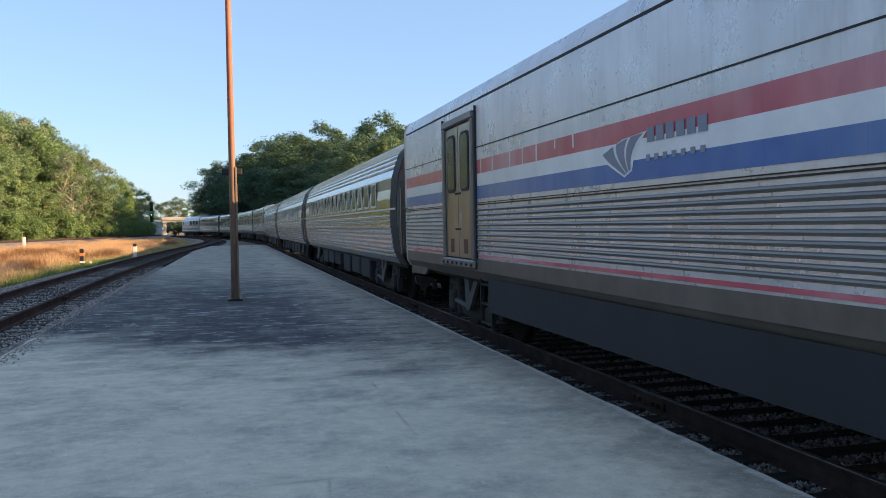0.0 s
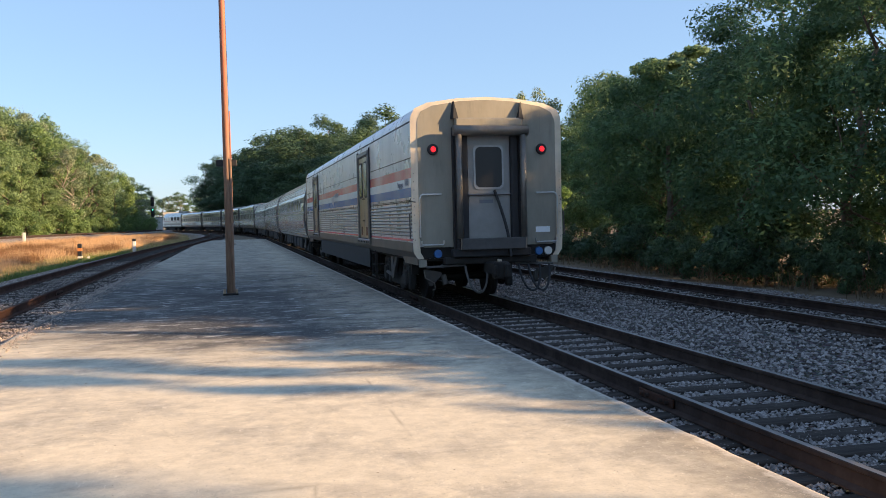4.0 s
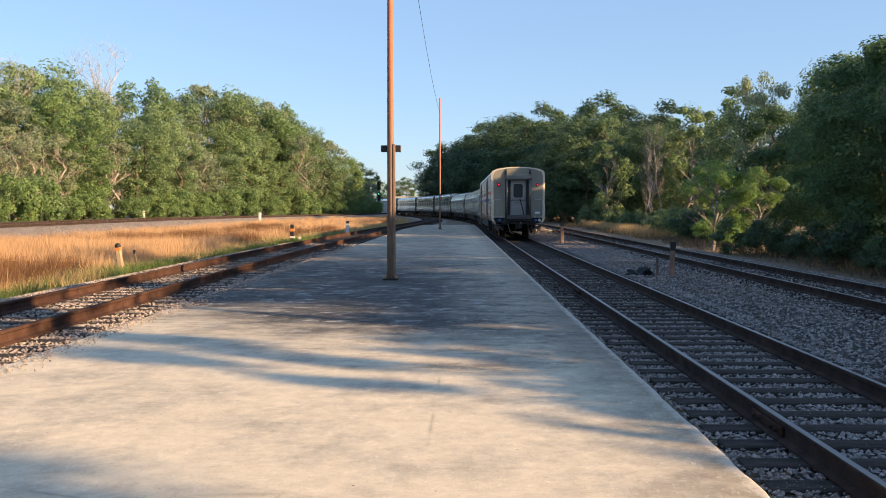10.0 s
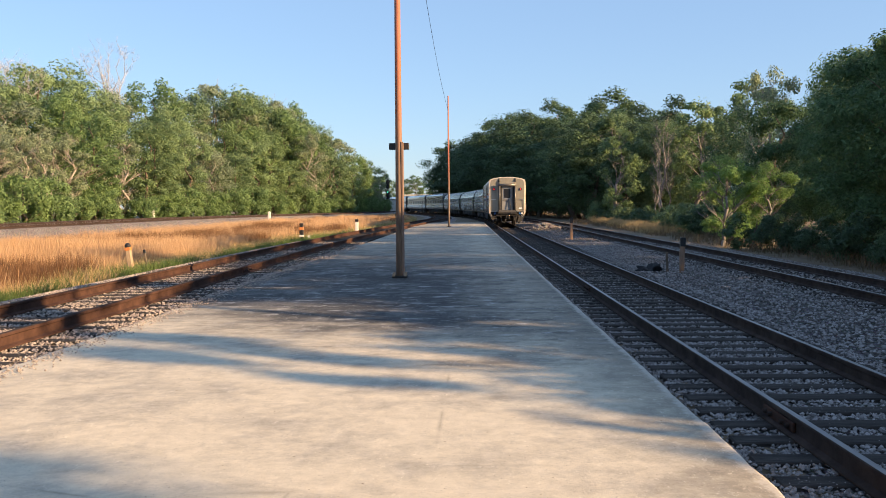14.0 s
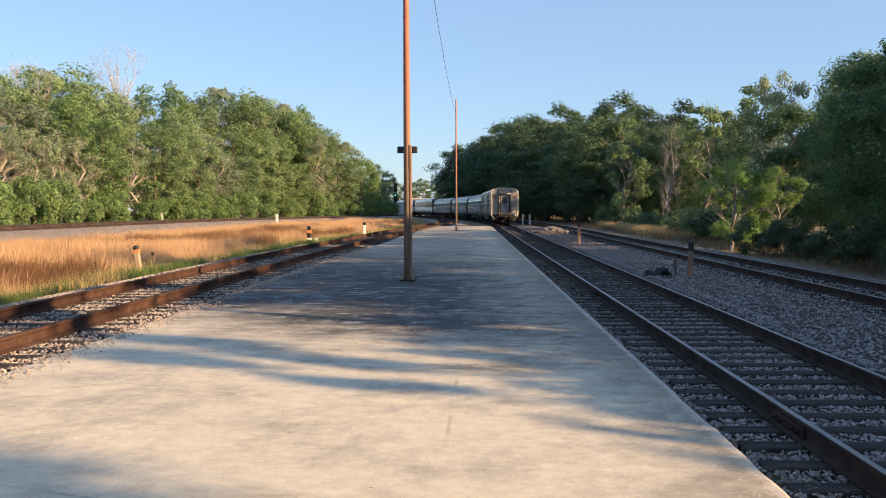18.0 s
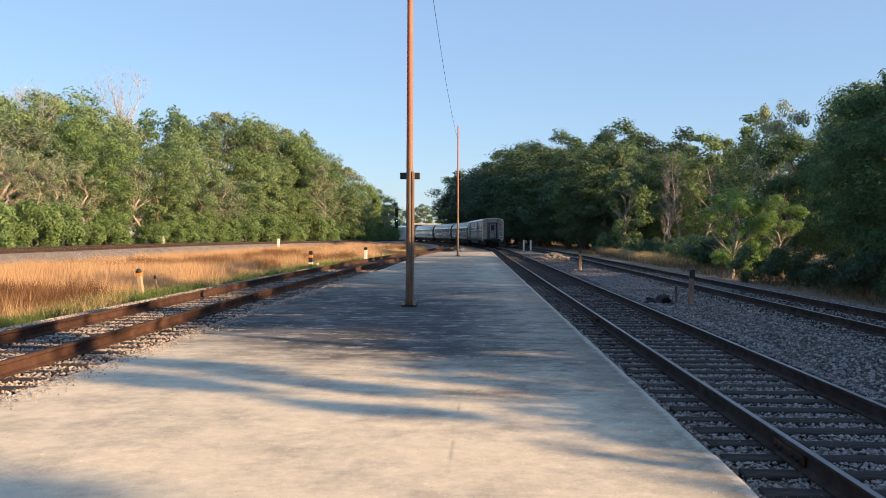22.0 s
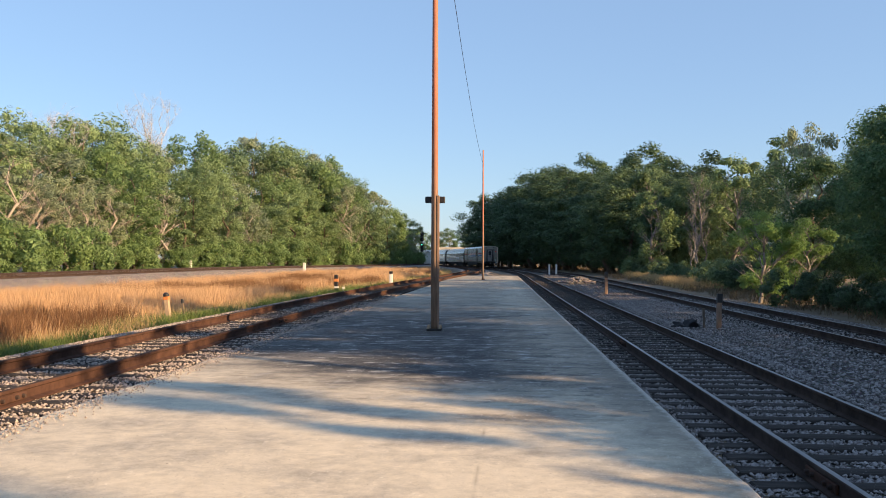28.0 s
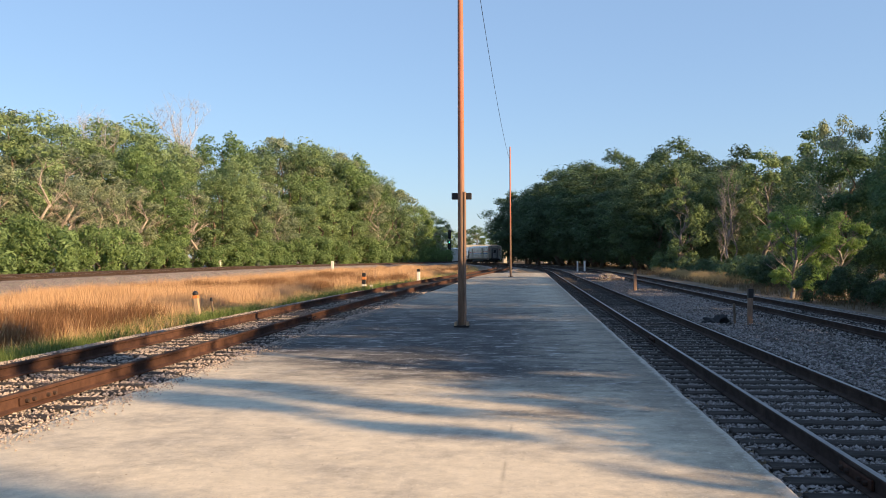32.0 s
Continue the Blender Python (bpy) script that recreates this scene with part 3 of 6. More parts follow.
# ---- poles and posts ----
def lamp_pole(x, y, height, lean, label, sign, girth=1.0):
    root = thing("utility_pole", pose(x, y, 0, 0, lean, 0), label, "pole")
    bm = bmesh.new()
    rod(bm, (0, 0, 0.02), (0, 0, height), girth * 0.080, girth * (0.080 - 0.003 * height), 20)
    part("pole_shaft", bm, POLE_STEEL, root, "orange paint worn to brown steel below", True)
    if sign:
        for sx in (0.078,):
            bm = bmesh.new()
            box(bm, sx - 0.022, sx + 0.022, -0.075, 0.075, 0.05, 2.9, 0.006)
            part("channel", bm, POLE_BARE, root)
        bm = bmesh.new()
        box(bm, -0.215, 0.215, 0.09, 0.2, 2.745, 2.885, 0.012)
        part("crossbar", bm, BLACK, root, "black crossbar fixed to the pole")
    bm = bmesh.new()
    box(bm, -0.16, 0.16, -0.16, 0.16, -0.004, 0.035, 0.008)
    part("base_plate", bm, UNDER, root, "grimy dark base plate")
    for bx in (-0.125, 0.125):
        for by in (-0.12, 0.12):
            bm = bmesh.new()
            rod(bm, (bx, by, 0.03), (bx, by, 0.11), 0.032, 0.026, 6)
            part("anchor_bolt", bm, TAN_WOOD, root)
    return root


lamp_pole(-1.41, 19.05, 9.9, 0.0, "slim rusty orange steel pole bolted to the platform", True)
lamp_pole(-1.15, 63.5, 9.3, 0.0, "slim rusty orange steel pole near the platform end", False, 0.85)


def wire():
    cu = bpy.data.curves.new("overhead_wire", "CURVE")
    cu.dimensions = "3D"
    sp = cu.splines.new("POLY")
    a, b, n = Vector((-1.38, 19.05, 9.8)), Vector((-1.15, 63.5, 8.3)), 24
    sp.points.add(n)
    for i in range(n + 1):
        t = i / n
        v = a.lerp(b, t)
        sp.points[i].co = (v.x, v.y, v.z - 3.2 * t * (1 - t) - 0.0, 1)
    cu.bevel_depth = 0.008
    cu.materials.append(BLACK)
    tagged(new("overhead_wire", cu), "thin dark wire sagging between two poles", "wire")


wire()


def marker_post(name, x, y, z, h, w, mat, label, cap=None, lean=0.0, bands=()):
    root = thing(name, pose(x, y, z, 0, lean, 0), label, "post")
    bm = bmesh.new()
    box(bm, -w / 2, w / 2, -w / 2, w / 2, -0.25, h, w * 0.12)
    part("post_shaft", bm, mat, root)
    for z0, z1, bmat in bands:
        bm = bmesh.new()
        box(bm, -w / 2 - 0.006, w / 2 + 0.006, -w / 2 - 0.006, w / 2 + 0.006, z0, z1, 0.004)
        part("painted_band", bm, bmat, root)
    if cap:
        bm = bmesh.new()
        bmesh.ops.create_uvsphere(bm, u_segments=10, v_segments=7, radius=w * 0.62, matrix=Matrix.Translation((0, 0, h + w * 0.35)))
        part("post_cap", bm, cap, root, "", True)
    return root


marker_post("marker_post", -9.43, 24.9, -0.5, 0.92, 0.14, TAN_WOOD, "tan leaning marker post with dark capped head in dry grass", BLACK, -7, ((0.84, 0.93, ORANGE),))
marker_post("thin_stake", -9.0, 25.0, -0.5, 0.85, 0.05, BARK, "thin dark metal stake beside a marker post", None, -8, ((0.75, 0.86, BLACK),))
marker_post("striped_post", -8.74, 47.3, -0.5, 1.15, 0.20, BLACK, "short black marker post with orange and white bands", None, 0, ((0.78, 0.93, ORANGE), (0.42, 0.52, WHITE)))
marker_post("white_post", -8.3, 47.0, -0.5, 0.5, 0.14, WHITE, "low white stub post by the siding")
marker_post("white_post", -7.66, 62.7, -0.4, 1.0, 0.22, WHITE, "white marker post with dark top by the siding", None, 0, ((0.82, 1.01, BLACK),))
marker_post("white_post", -23.9, 108, -0.3, 1.25, 0.30, WHITE, "white milepost beside the main line")
marker_post("white_post", -35.9, 101.5, 0.1, 1.1, 0.30, WHITE, "white milepost beyond the main line")
marker_post("marker_post", 6.12, 25.3, -0.45, 1.02, 0.13, POLE_BARE, "weathered red-brown marker post with dark top on the ballast", None, 2, ((0.78, 1.03, BLACK),))
marker_post("thin_stake", 5.75, 25.4, -0.45, 0.62, 0.06, BARK, "short dark stake beside the marker post", None, -2)
marker_post("marker_post", 5.92, 49.7, -0.45, 1.25, 0.16, POLE_BARE, "weathered reddish timber post on the ballast", None, 0, ((0.95, 1.26, BLACK),))
marker_post("white_post", 7.0, 109, -0.45, 1.3, 0.22, WHITE, "pale post far down the ballast")
marker_post("white_post", 6.2, 110, -0.45, 1.3, 0.2, WHITE, "pale post far down the ballast")


def rag():
    bm = bmesh.new()
    bmesh.ops.create_icosphere(bm, subdivisions=3, radius=1.0)
    for v in bm.verts:
        k = 1 + 0.9 * noise.noise(v.co * 2.2)
        v.co = Vector((v.co.x * 0.36 * k, v.co.y * 0.17 * k, max(-0.02, v.co.z * 0.17 * k + 0.06 * math.sin(5 * v.co.x))))
    ob = part("tarpaulin_scrap", bm, BLACK, None, "", True)
    ob.matrix_basis = pose(5.35, 25.7, -0.38, 0, 0, 12)
    tagged(ob, "crumpled black tarpaulin scrap lying on ballast", "tarpaulin")


rag()


def stone_heap():
    rnd = random.Random(5)
    v, f = [], []
    for _ in range(500):
        r = abs(rnd.gauss(0, 0.9))
        a = rnd.uniform(0, 6.28)
        c = Vector((6.3 + r * math.cos(a) * 1.0, 71 + r * math.sin(a) * 2.2, -0.36 + 0.40 * math.exp(-r * r)))
        add_stone(v, f, c, rnd.uniform(0.08, 0.17), rnd)
    tagged(pieces("stone_heap", v, f, BALLAST_PALE), "low heap of pale sunlit crushed stone", "gravel", "", "stuff")


def add_stone(v, f, c, r, rnd):
    k = len(v)
    for d in ((1, 0, 0), (-1, 0, 0), (0, 1, 0), (0, -1, 0), (0, 0, 1), (0, 0, -1)):
        q = r * rnd.uniform(0.6, 1.15)
        v.append((c[0] + d[0] * q + rnd.uniform(-.3, .3) * r, c[1] + d[1] * q + rnd.uniform(-.3, .3) * r, c[2] + d[2] * q * 0.75))
    f += [(k, k + 2, k + 4), (k + 2, k + 1, k + 4), (k + 1, k + 3, k + 4), (k + 3, k, k + 4), (k + 2, k, k + 5), (k + 1, k + 2, k + 5), (k + 3, k + 1, k + 5), (k, k + 3, k + 5)]


stone_heap()


def signal_mast():
    root = thing("railway_signal", pose(-16.7, 193, -0.3), "black twin-head railway signal on a tall grey mast", "signal")
    bm = bmesh.new()
    rod(bm, (0, 0, 0), (0, 0, 7.4), 0.12, 0.09)
    part("mast", bm, STAINLESS_DULL, root)
    for z in (6.5, 4.2):
        bm = bmesh.new()
        box(bm, -0.36, 0.36, -0.35, -0.12, z - 0.95, z + 0.95, 0.15)
        head = part("signal_head", bm, BLACK, root)
        for i in range(3):
            bm = bmesh.new()
            rod(bm, (0, -0.36, z - 0.6 + 0.6 * i), (0, -0.62, z - 0.6 + 0.6 * i), 0.2, 0.17, 10)
            part("lamp_hood", bm, BLACK, head)
    bm = bmesh.new()
    rod(bm, (0, -0.62, 4.8), (0, -0.64, 4.8), 0.11, 0.11, 10)
    part("lit_lens", bm, GREEN_LAMP, root, "green lit lens")
    bm = bmesh.new()
    for sx in (-0.25, 0.25):
        rod(bm, (sx, 0.2, 0), (sx, 0.2, 6.9), 0.03)
    for i in range(17):
        rod(bm, (-0.25, 0.2, 0.4 * i + 0.2), (0.25, 0.2, 0.4 * i + 0.2), 0.02, None, 5)
    part("ladder", bm, STAINLESS_DULL, root)
    bm = bmesh.new()
    box(bm, 0.5, 1.9, -0.5, 0.7, 0, 3.2, 0.04)
    cab = part("relay_cabinet", bm, WHITE, root, "white relay cabinet")
    bm = bmesh.new()
    box(bm, 0.4, 2.0, -0.6, 0.8, 3.2, 3.32, 0.03)
    part("cabinet_roof", bm, STAINLESS_DULL, cab)


signal_mast()


def road_bridge():
    root = thing("road_bridge", pose(-8.5, 262, -0.5, 0, 0, 4), "pale concrete road bridge over the curving tracks", "bridge")
    bm = bmesh.new()
    box(bm, -11, 26, -5, 5, 4.35, 4.7, 0.05)
    part("deck", bm, BRIDGE, root)
    for y in (-4.6, -1.5, 1.5, 4.6):
        bm = bmesh.new()
        box(bm, -11, 26, y - 0.2, y + 0.2, 3.95, 4.35, 0.03)
        part("girder", bm, BRIDGE, root)
    for y in (-5, 4.75):
        bm = bmesh.new()
        box(bm, -11, 26, y, y + 0.25, 4.7, 5.25, 0.03)
        part("parapet", bm, BRIDGE, root)
    for x in (-10.2, 2, 14):
        bm = bmesh.new()
        box(bm, x - 0.6, x + 0.6, -4.8, 4.8, 3.5, 3.95, 0.05)
        cap = part("pier_cap", bm, BRIDGE, root)
        for y in (-3.8, 0, 3.8):
            bm = bmesh.new()
            box(bm, x - 0.45, x + 0.45, y - 0.45, y + 0.45, -0.3, 3.5, 0.08)
            part("pier_column", bm, BRIDGE, cap)


road_bridge()


# ---- plants ----
def leaf_cloud(rnd, clumps, per, size, spread, single=False):
    """Small folded leaves gathered round clump centres, as arrays of points and faces."""
    c = np.repeat(np.array([k[:3] for k in clumps]), per, 0)
    s = np.repeat(np.array([k[3] for k in clumps]), per)[:, None]
    n = len(c)
    d = rnd.normal(size=(n, 3))
    d /= np.linalg.norm(d, axis=1)[:, None]
    p = c + d * (rnd.uniform(0.25, 1.0, (n, 1)) ** 0.4) * s * spread * np.array([1, 1, 0.68])
    a = rnd.normal(size=(n, 3))
    a /= np.linalg.norm(a, axis=1)[:, None]
    nrm = d + np.array([0, 0, 0.4]) + 0.36 * rnd.normal(size=(n, 3))
    b = np.cross(a, nrm)
    b /= np.linalg.norm(b, axis=1)[:, None] + 1e-9
    a = np.cross(nrm, b)
    a /= np.linalg.norm(a, axis=1)[:, None] + 1e-9
    w = size * rnd.uniform(0.6, 1.3, (n, 1))
    nn = np.cross(a, b)
    if single:
        verts = np.stack([p - a * w, p + b * w * 0.75 + nn * w * 0.2, p + a * w], 1).reshape(-1, 3)
        return verts, np.arange(n)[:, None] * 3 + np.array([[0, 1, 2]])
    verts = np.stack([p - a * w, p + b * w * 0.55 + nn * w * 0.18, p + a * w, p - b * w * 0.55 + nn * w * 0.18], 1).reshape(-1, 3)
    k = np.arange(n)[:, None] * 4
    faces = np.concatenate([k + np.array([[0, 1, 2]]), k + np.array([[0, 2, 3]])], 0)
    return verts, faces


def cloud_object(name, verts, faces, mat, parent, label=""):
    me = bpy.data.meshes.new(name)
    nv, nf = len(verts), len(faces)
    me.vertices.add(nv)
    me.vertices.foreach_set("co", np.ascontiguousarray(verts, np.float32).ravel())
    me.loops.add(nf * 3)
    me.loops.foreach_set("vertex_index", np.ascontiguousarray(faces, np.int32).ravel())
    me.polygons.add(nf)
    me.polygons.foreach_set("loop_start", np.arange(nf, dtype=np.int32) * 3)
    me.update(calc_edges=True)
    me.materials.append(mat)
    ob = new(name, me)
    ob.parent = parent
    if label:
        ob["label"] = label
    return ob


def limb(bm, a, b, r0, r1, rnd, bends=3):
    a, b = Vector(a), Vector(b)
    last, rl = a, r0
    spine = [a]
    for i in range(1, bends + 1):
        t = i / bends
        q = a.lerp(b, t)
        if i < bends:
            q += Vector((rnd.uniform(-1, 1), rnd.uniform(-1, 1), rnd.uniform(-0.4, 0.6))) * (b - a).length * 0.07
        r = r0 + (r1 - r0) * t
        rod(bm, last, q, rl, r, 6)
        last, rl = q, r
        spine.append(q)
    return spine


def on_spine(spine, z):
    for a, b in zip(spine, spine[1:]):
        if a.z <= z <= b.z:
            return a.lerp(b, (z - a.z) / max(1e-6, b.z - a.z))
    return spine[-1]


def make_tree(seed, height, width, low, leaf, per, leaves, bark, label, count=46, fork=0.25, shape=1.0, bare=0.0, spread=1.18):
    """A tapered trunk with limbs that end in lobes, each lobe a cluster of leaf clumps with gaps between."""
    rnd, nr = random.Random(seed), np.random.default_rng(seed)
    root = thing("tree", pose(0, 0, -500), label, "tree", "woods beside the line")
    bm = bmesh.new()
    tip = Vector((rnd.uniform(-0.4, 0.4), rnd.uniform(-0.4, 0.4), height * 0.9))
    spine = limb(bm, (0, 0, -0.4), tip, height * 0.017 + 0.05, 0.03, rnd, 6)
    mid, half = height * (1 + low) / 2, height * (1 - low) / 2
    clumps = []
    lobes = max(9, round(count * 0.40))
    for i in range(lobes):
        t = (i + 0.5) / lobes
        u = 1 - 2 * t ** shape
        ring = math.sqrt(max(0.0, 1 - u * u)) ** 0.75
        size = width * rnd.uniform(0.13, 0.25)
        r = max(0.06 * width, ring * width * 0.5 - size * 0.55) * rnd.uniform(0.55, 1.1)
        a = i * 2.399 + rnd.uniform(-0.5, 0.5)
        z = mid + u * (half - size * 0.5) + rnd.uniform(-0.05, 0.05) * height
        out = Vector((math.cos(a), math.sin(a), 0.35))
        c = Vector((tip.x * z / height, tip.y * z / height, z)) + Vector((r * math.cos(a), r * math.sin(a), 0))
        start = on_spine(spine, max(height * fork, z - r * 0.9))
        arm = [start, start, c] if i % 3 and not bare else limb(bm, start, c, (0.02 + height * 0.0045 * (1.1 - z / height)) * (1.5 if 0 < bare < 1 else 1), 0.014, rnd, 3)
        if bare:
            for _ in range(int(4 + 9 * bare)):
                limb(bm, arm[rnd.choice((1, 2))], c + Vector((rnd.uniform(-1, 1), rnd.uniform(-1, 1), rnd.uniform(0, 1.2))) * width * 0.17, 0.020, 0.005, rnd, 2)
        if rnd.random() < bare:
            continue
        for k in range(6):
            d = Vector((rnd.gauss(0, 0.7), rnd.gauss(0, 0.7), rnd.gauss(0.25, 0.6))) + out * 0.6
            q = c + d.normalized() * size * rnd.uniform(0.4, 1.0)
            clumps.append((q.x, q.y, q.z, size * rnd.uniform(0.42, 0.75)))
    part("trunk", bm, bark, root, "", True)
    if clumps:
        verts, faces = leaf_cloud(nr, clumps, max(12, int(per * count * (1 - bare * 0.8) / len(clumps))), leaf, spread, leaf > 0.16 or leaf < 0.125)
        cloud_object("crown", verts, faces, leaves, root)
    return root


def bare_tree(seed, height, width):
    """A leafless crown: limbs that fan up out of the trunk, each ending in a spray of fine twigs."""
    rnd = random.Random(seed)
    root = thing("tree", pose(0, 0, -500), "pale leafless tree with a fine fan of twigs above the wood", "tree", "woods beside the line")
    bm = bmesh.new()
    spine = limb(bm, (0, 0, -0.4), Vector((0.3, -0.2, height * 0.72)), height * 0.013, 0.07, rnd, 6)
    for i in range(13):
        a = i * 2.399 + rnd.uniform(-0.3, 0.3)
        reach = width * 0.5 * rnd.uniform(0.25, 1.0)
        top = Vector((reach * math.cos(a), reach * math.sin(a), height * (1.0 - 0.13 * (reach / (width * 0.5)) ** 2) - rnd.uniform(0, 0.9)))
        arm = limb(bm, on_spine(spine, height * rnd.uniform(0.55, 0.71)), top, 0.05, 0.012, rnd, 4)
        for _ in range(16):
            start = Vector(rnd.choice(arm[1:]))
            tilt = Vector((rnd.gauss(0, 0.55), rnd.gauss(0, 0.55), rnd.uniform(0.5, 1.4)))
            twig = limb(bm, start, start + tilt * rnd.uniform(0.5, 1.1), 0.014, 0.006, rnd, 2)
            for _ in range(2):
                end = Vector(twig[-1])
                limb(bm, end, end + Vector((rnd.gauss(0, 0.4), rnd.gauss(0, 0.4), rnd.uniform(0.1, 0.7))), 0.008, 0.004, rnd, 1)
    part("trunk", bm, BARK_ASH, root, "", True)
    return root


FAR_TREES = [
    make_tree(1, 18, 9.5, 0.08, 0.22, 165, LEAF_GREEN, BARK, "tall leafy spring-green tree at the wood's edge", 64, spread=0.98),
    make_tree(2, 17, 10.5, 0.06, 0.22, 165, LEAF_OLIVE, BARK_PALE, "broad olive-green tree at the wood's edge", 60, 0.25, 1.0, 0.10, 0.98),
    make_tree(3, 20, 8.5, 0.12, 0.22, 165, LEAF_DEEP, BARK, "high narrow leafy tree in the wood", 60, 0.3, 0.9, 0.0, 0.98),
    make_tree(4, 16, 9.0, 0.05, 0.22, 165, LEAF_FRESH, BARK, "bright yellow-green tree at the wood's edge", 60, spread=0.98),
    make_tree(5, 16, 8.5, 0.12, 0.20, 120, LEAF_OLIVE, BARK_PALE, "thin half-bare tree with pale crooked limbs", 58, 0.10, 1.0, 0.45, 0.98),
]
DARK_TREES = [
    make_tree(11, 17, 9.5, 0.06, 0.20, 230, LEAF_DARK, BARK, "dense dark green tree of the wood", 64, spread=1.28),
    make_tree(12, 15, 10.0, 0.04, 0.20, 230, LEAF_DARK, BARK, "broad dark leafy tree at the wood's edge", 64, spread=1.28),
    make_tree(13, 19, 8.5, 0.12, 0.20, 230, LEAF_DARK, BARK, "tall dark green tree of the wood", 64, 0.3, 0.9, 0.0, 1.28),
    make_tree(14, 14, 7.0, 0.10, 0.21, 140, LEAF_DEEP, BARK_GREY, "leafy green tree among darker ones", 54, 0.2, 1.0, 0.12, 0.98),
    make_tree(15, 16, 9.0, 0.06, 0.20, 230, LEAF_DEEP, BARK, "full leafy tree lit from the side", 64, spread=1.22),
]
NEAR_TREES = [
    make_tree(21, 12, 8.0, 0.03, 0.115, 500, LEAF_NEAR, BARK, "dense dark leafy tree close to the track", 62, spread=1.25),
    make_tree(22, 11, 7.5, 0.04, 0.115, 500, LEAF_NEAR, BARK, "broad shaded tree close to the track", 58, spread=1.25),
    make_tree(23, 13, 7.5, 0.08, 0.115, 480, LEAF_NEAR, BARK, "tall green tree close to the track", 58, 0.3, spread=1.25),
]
YOUNG = make_tree(31, 6.4, 4.8, 0.06, 0.09, 400, LEAF_YOUNG, BARK_GREY, "young bright green sapling at the wood's edge", 40, 0.12, 1.2, 0.22, 1.0)
SLIM = make_tree(32, 11, 2.6, 0.25, 0.15, 110, LEAF_GREEN, BARK, "slender green tree by the line", 34)
HIGH = make_tree(33, 11, 3.2, 0.56, 0.13, 190, LEAF_GREEN, BARK, "slender tree with a high leafy crown", 30)
BARE = bare_tree(41, 18, 7.0)
DEAD = make_tree(42, 11, 6, 0.25, 0.2, 10, LEAF_BROWN, BARK_GREY, "grey dead tree with bare upright limbs", 24, 0.12, 1.0, 1.0)
SNAG = make_tree(43, 11, 5.5, 0.3, 0.19, 60, LEAF_OLIVE, BARK_PALE, "slender pale-limbed tree with few leaves", 22, 0.10, 1.0, 0.7)
BUSH = make_tree(51, 2.6, 3.6, 0.05, 0.12, 150, LEAF_GREEN, BARK, "low leafy bush at the foot of the trees", 26, 0.05)
BUSH_DARK = make_tree(52, 2.4, 3.8, 0.05, 0.12, 150, LEAF_DARK, BARK, "low dark bush under the trees", 26, 0.05)
BUSH_FAR = make_tree(53, 4.5, 5.5, 0.03, 0.18, 110, LEAF_FRESH, BARK, "bright green bush below the wood", 30, 0.05)
for ob in (BUSH, BUSH_DARK, BUSH_FAR):
    ob.name = "bush"
    tagged(ob, "", "bush", "bushes at the wood's edge")
USED = set()


def plant(proto, x, y, scale, turn, flat=1.0):
    z = ground_z(x, y) - 0.05 if abs(x) < 110 and y < 325 else -0.6
    m = pose(x, y, z, 0, 0, turn) @ Matrix.Diagonal((scale * flat, scale * flat, scale, 1))
    if proto.name in USED:
        return copy_thing(proto, m @ Matrix.Diagonal((*(1 / v for v in proto.scale), 1)))
    USED.add(proto.name)
    proto.matrix_basis = m
    return proto


def wood_off(s):
    return main2_off(s) - 8.5 + 3.6 * ease(s, 140, 195)


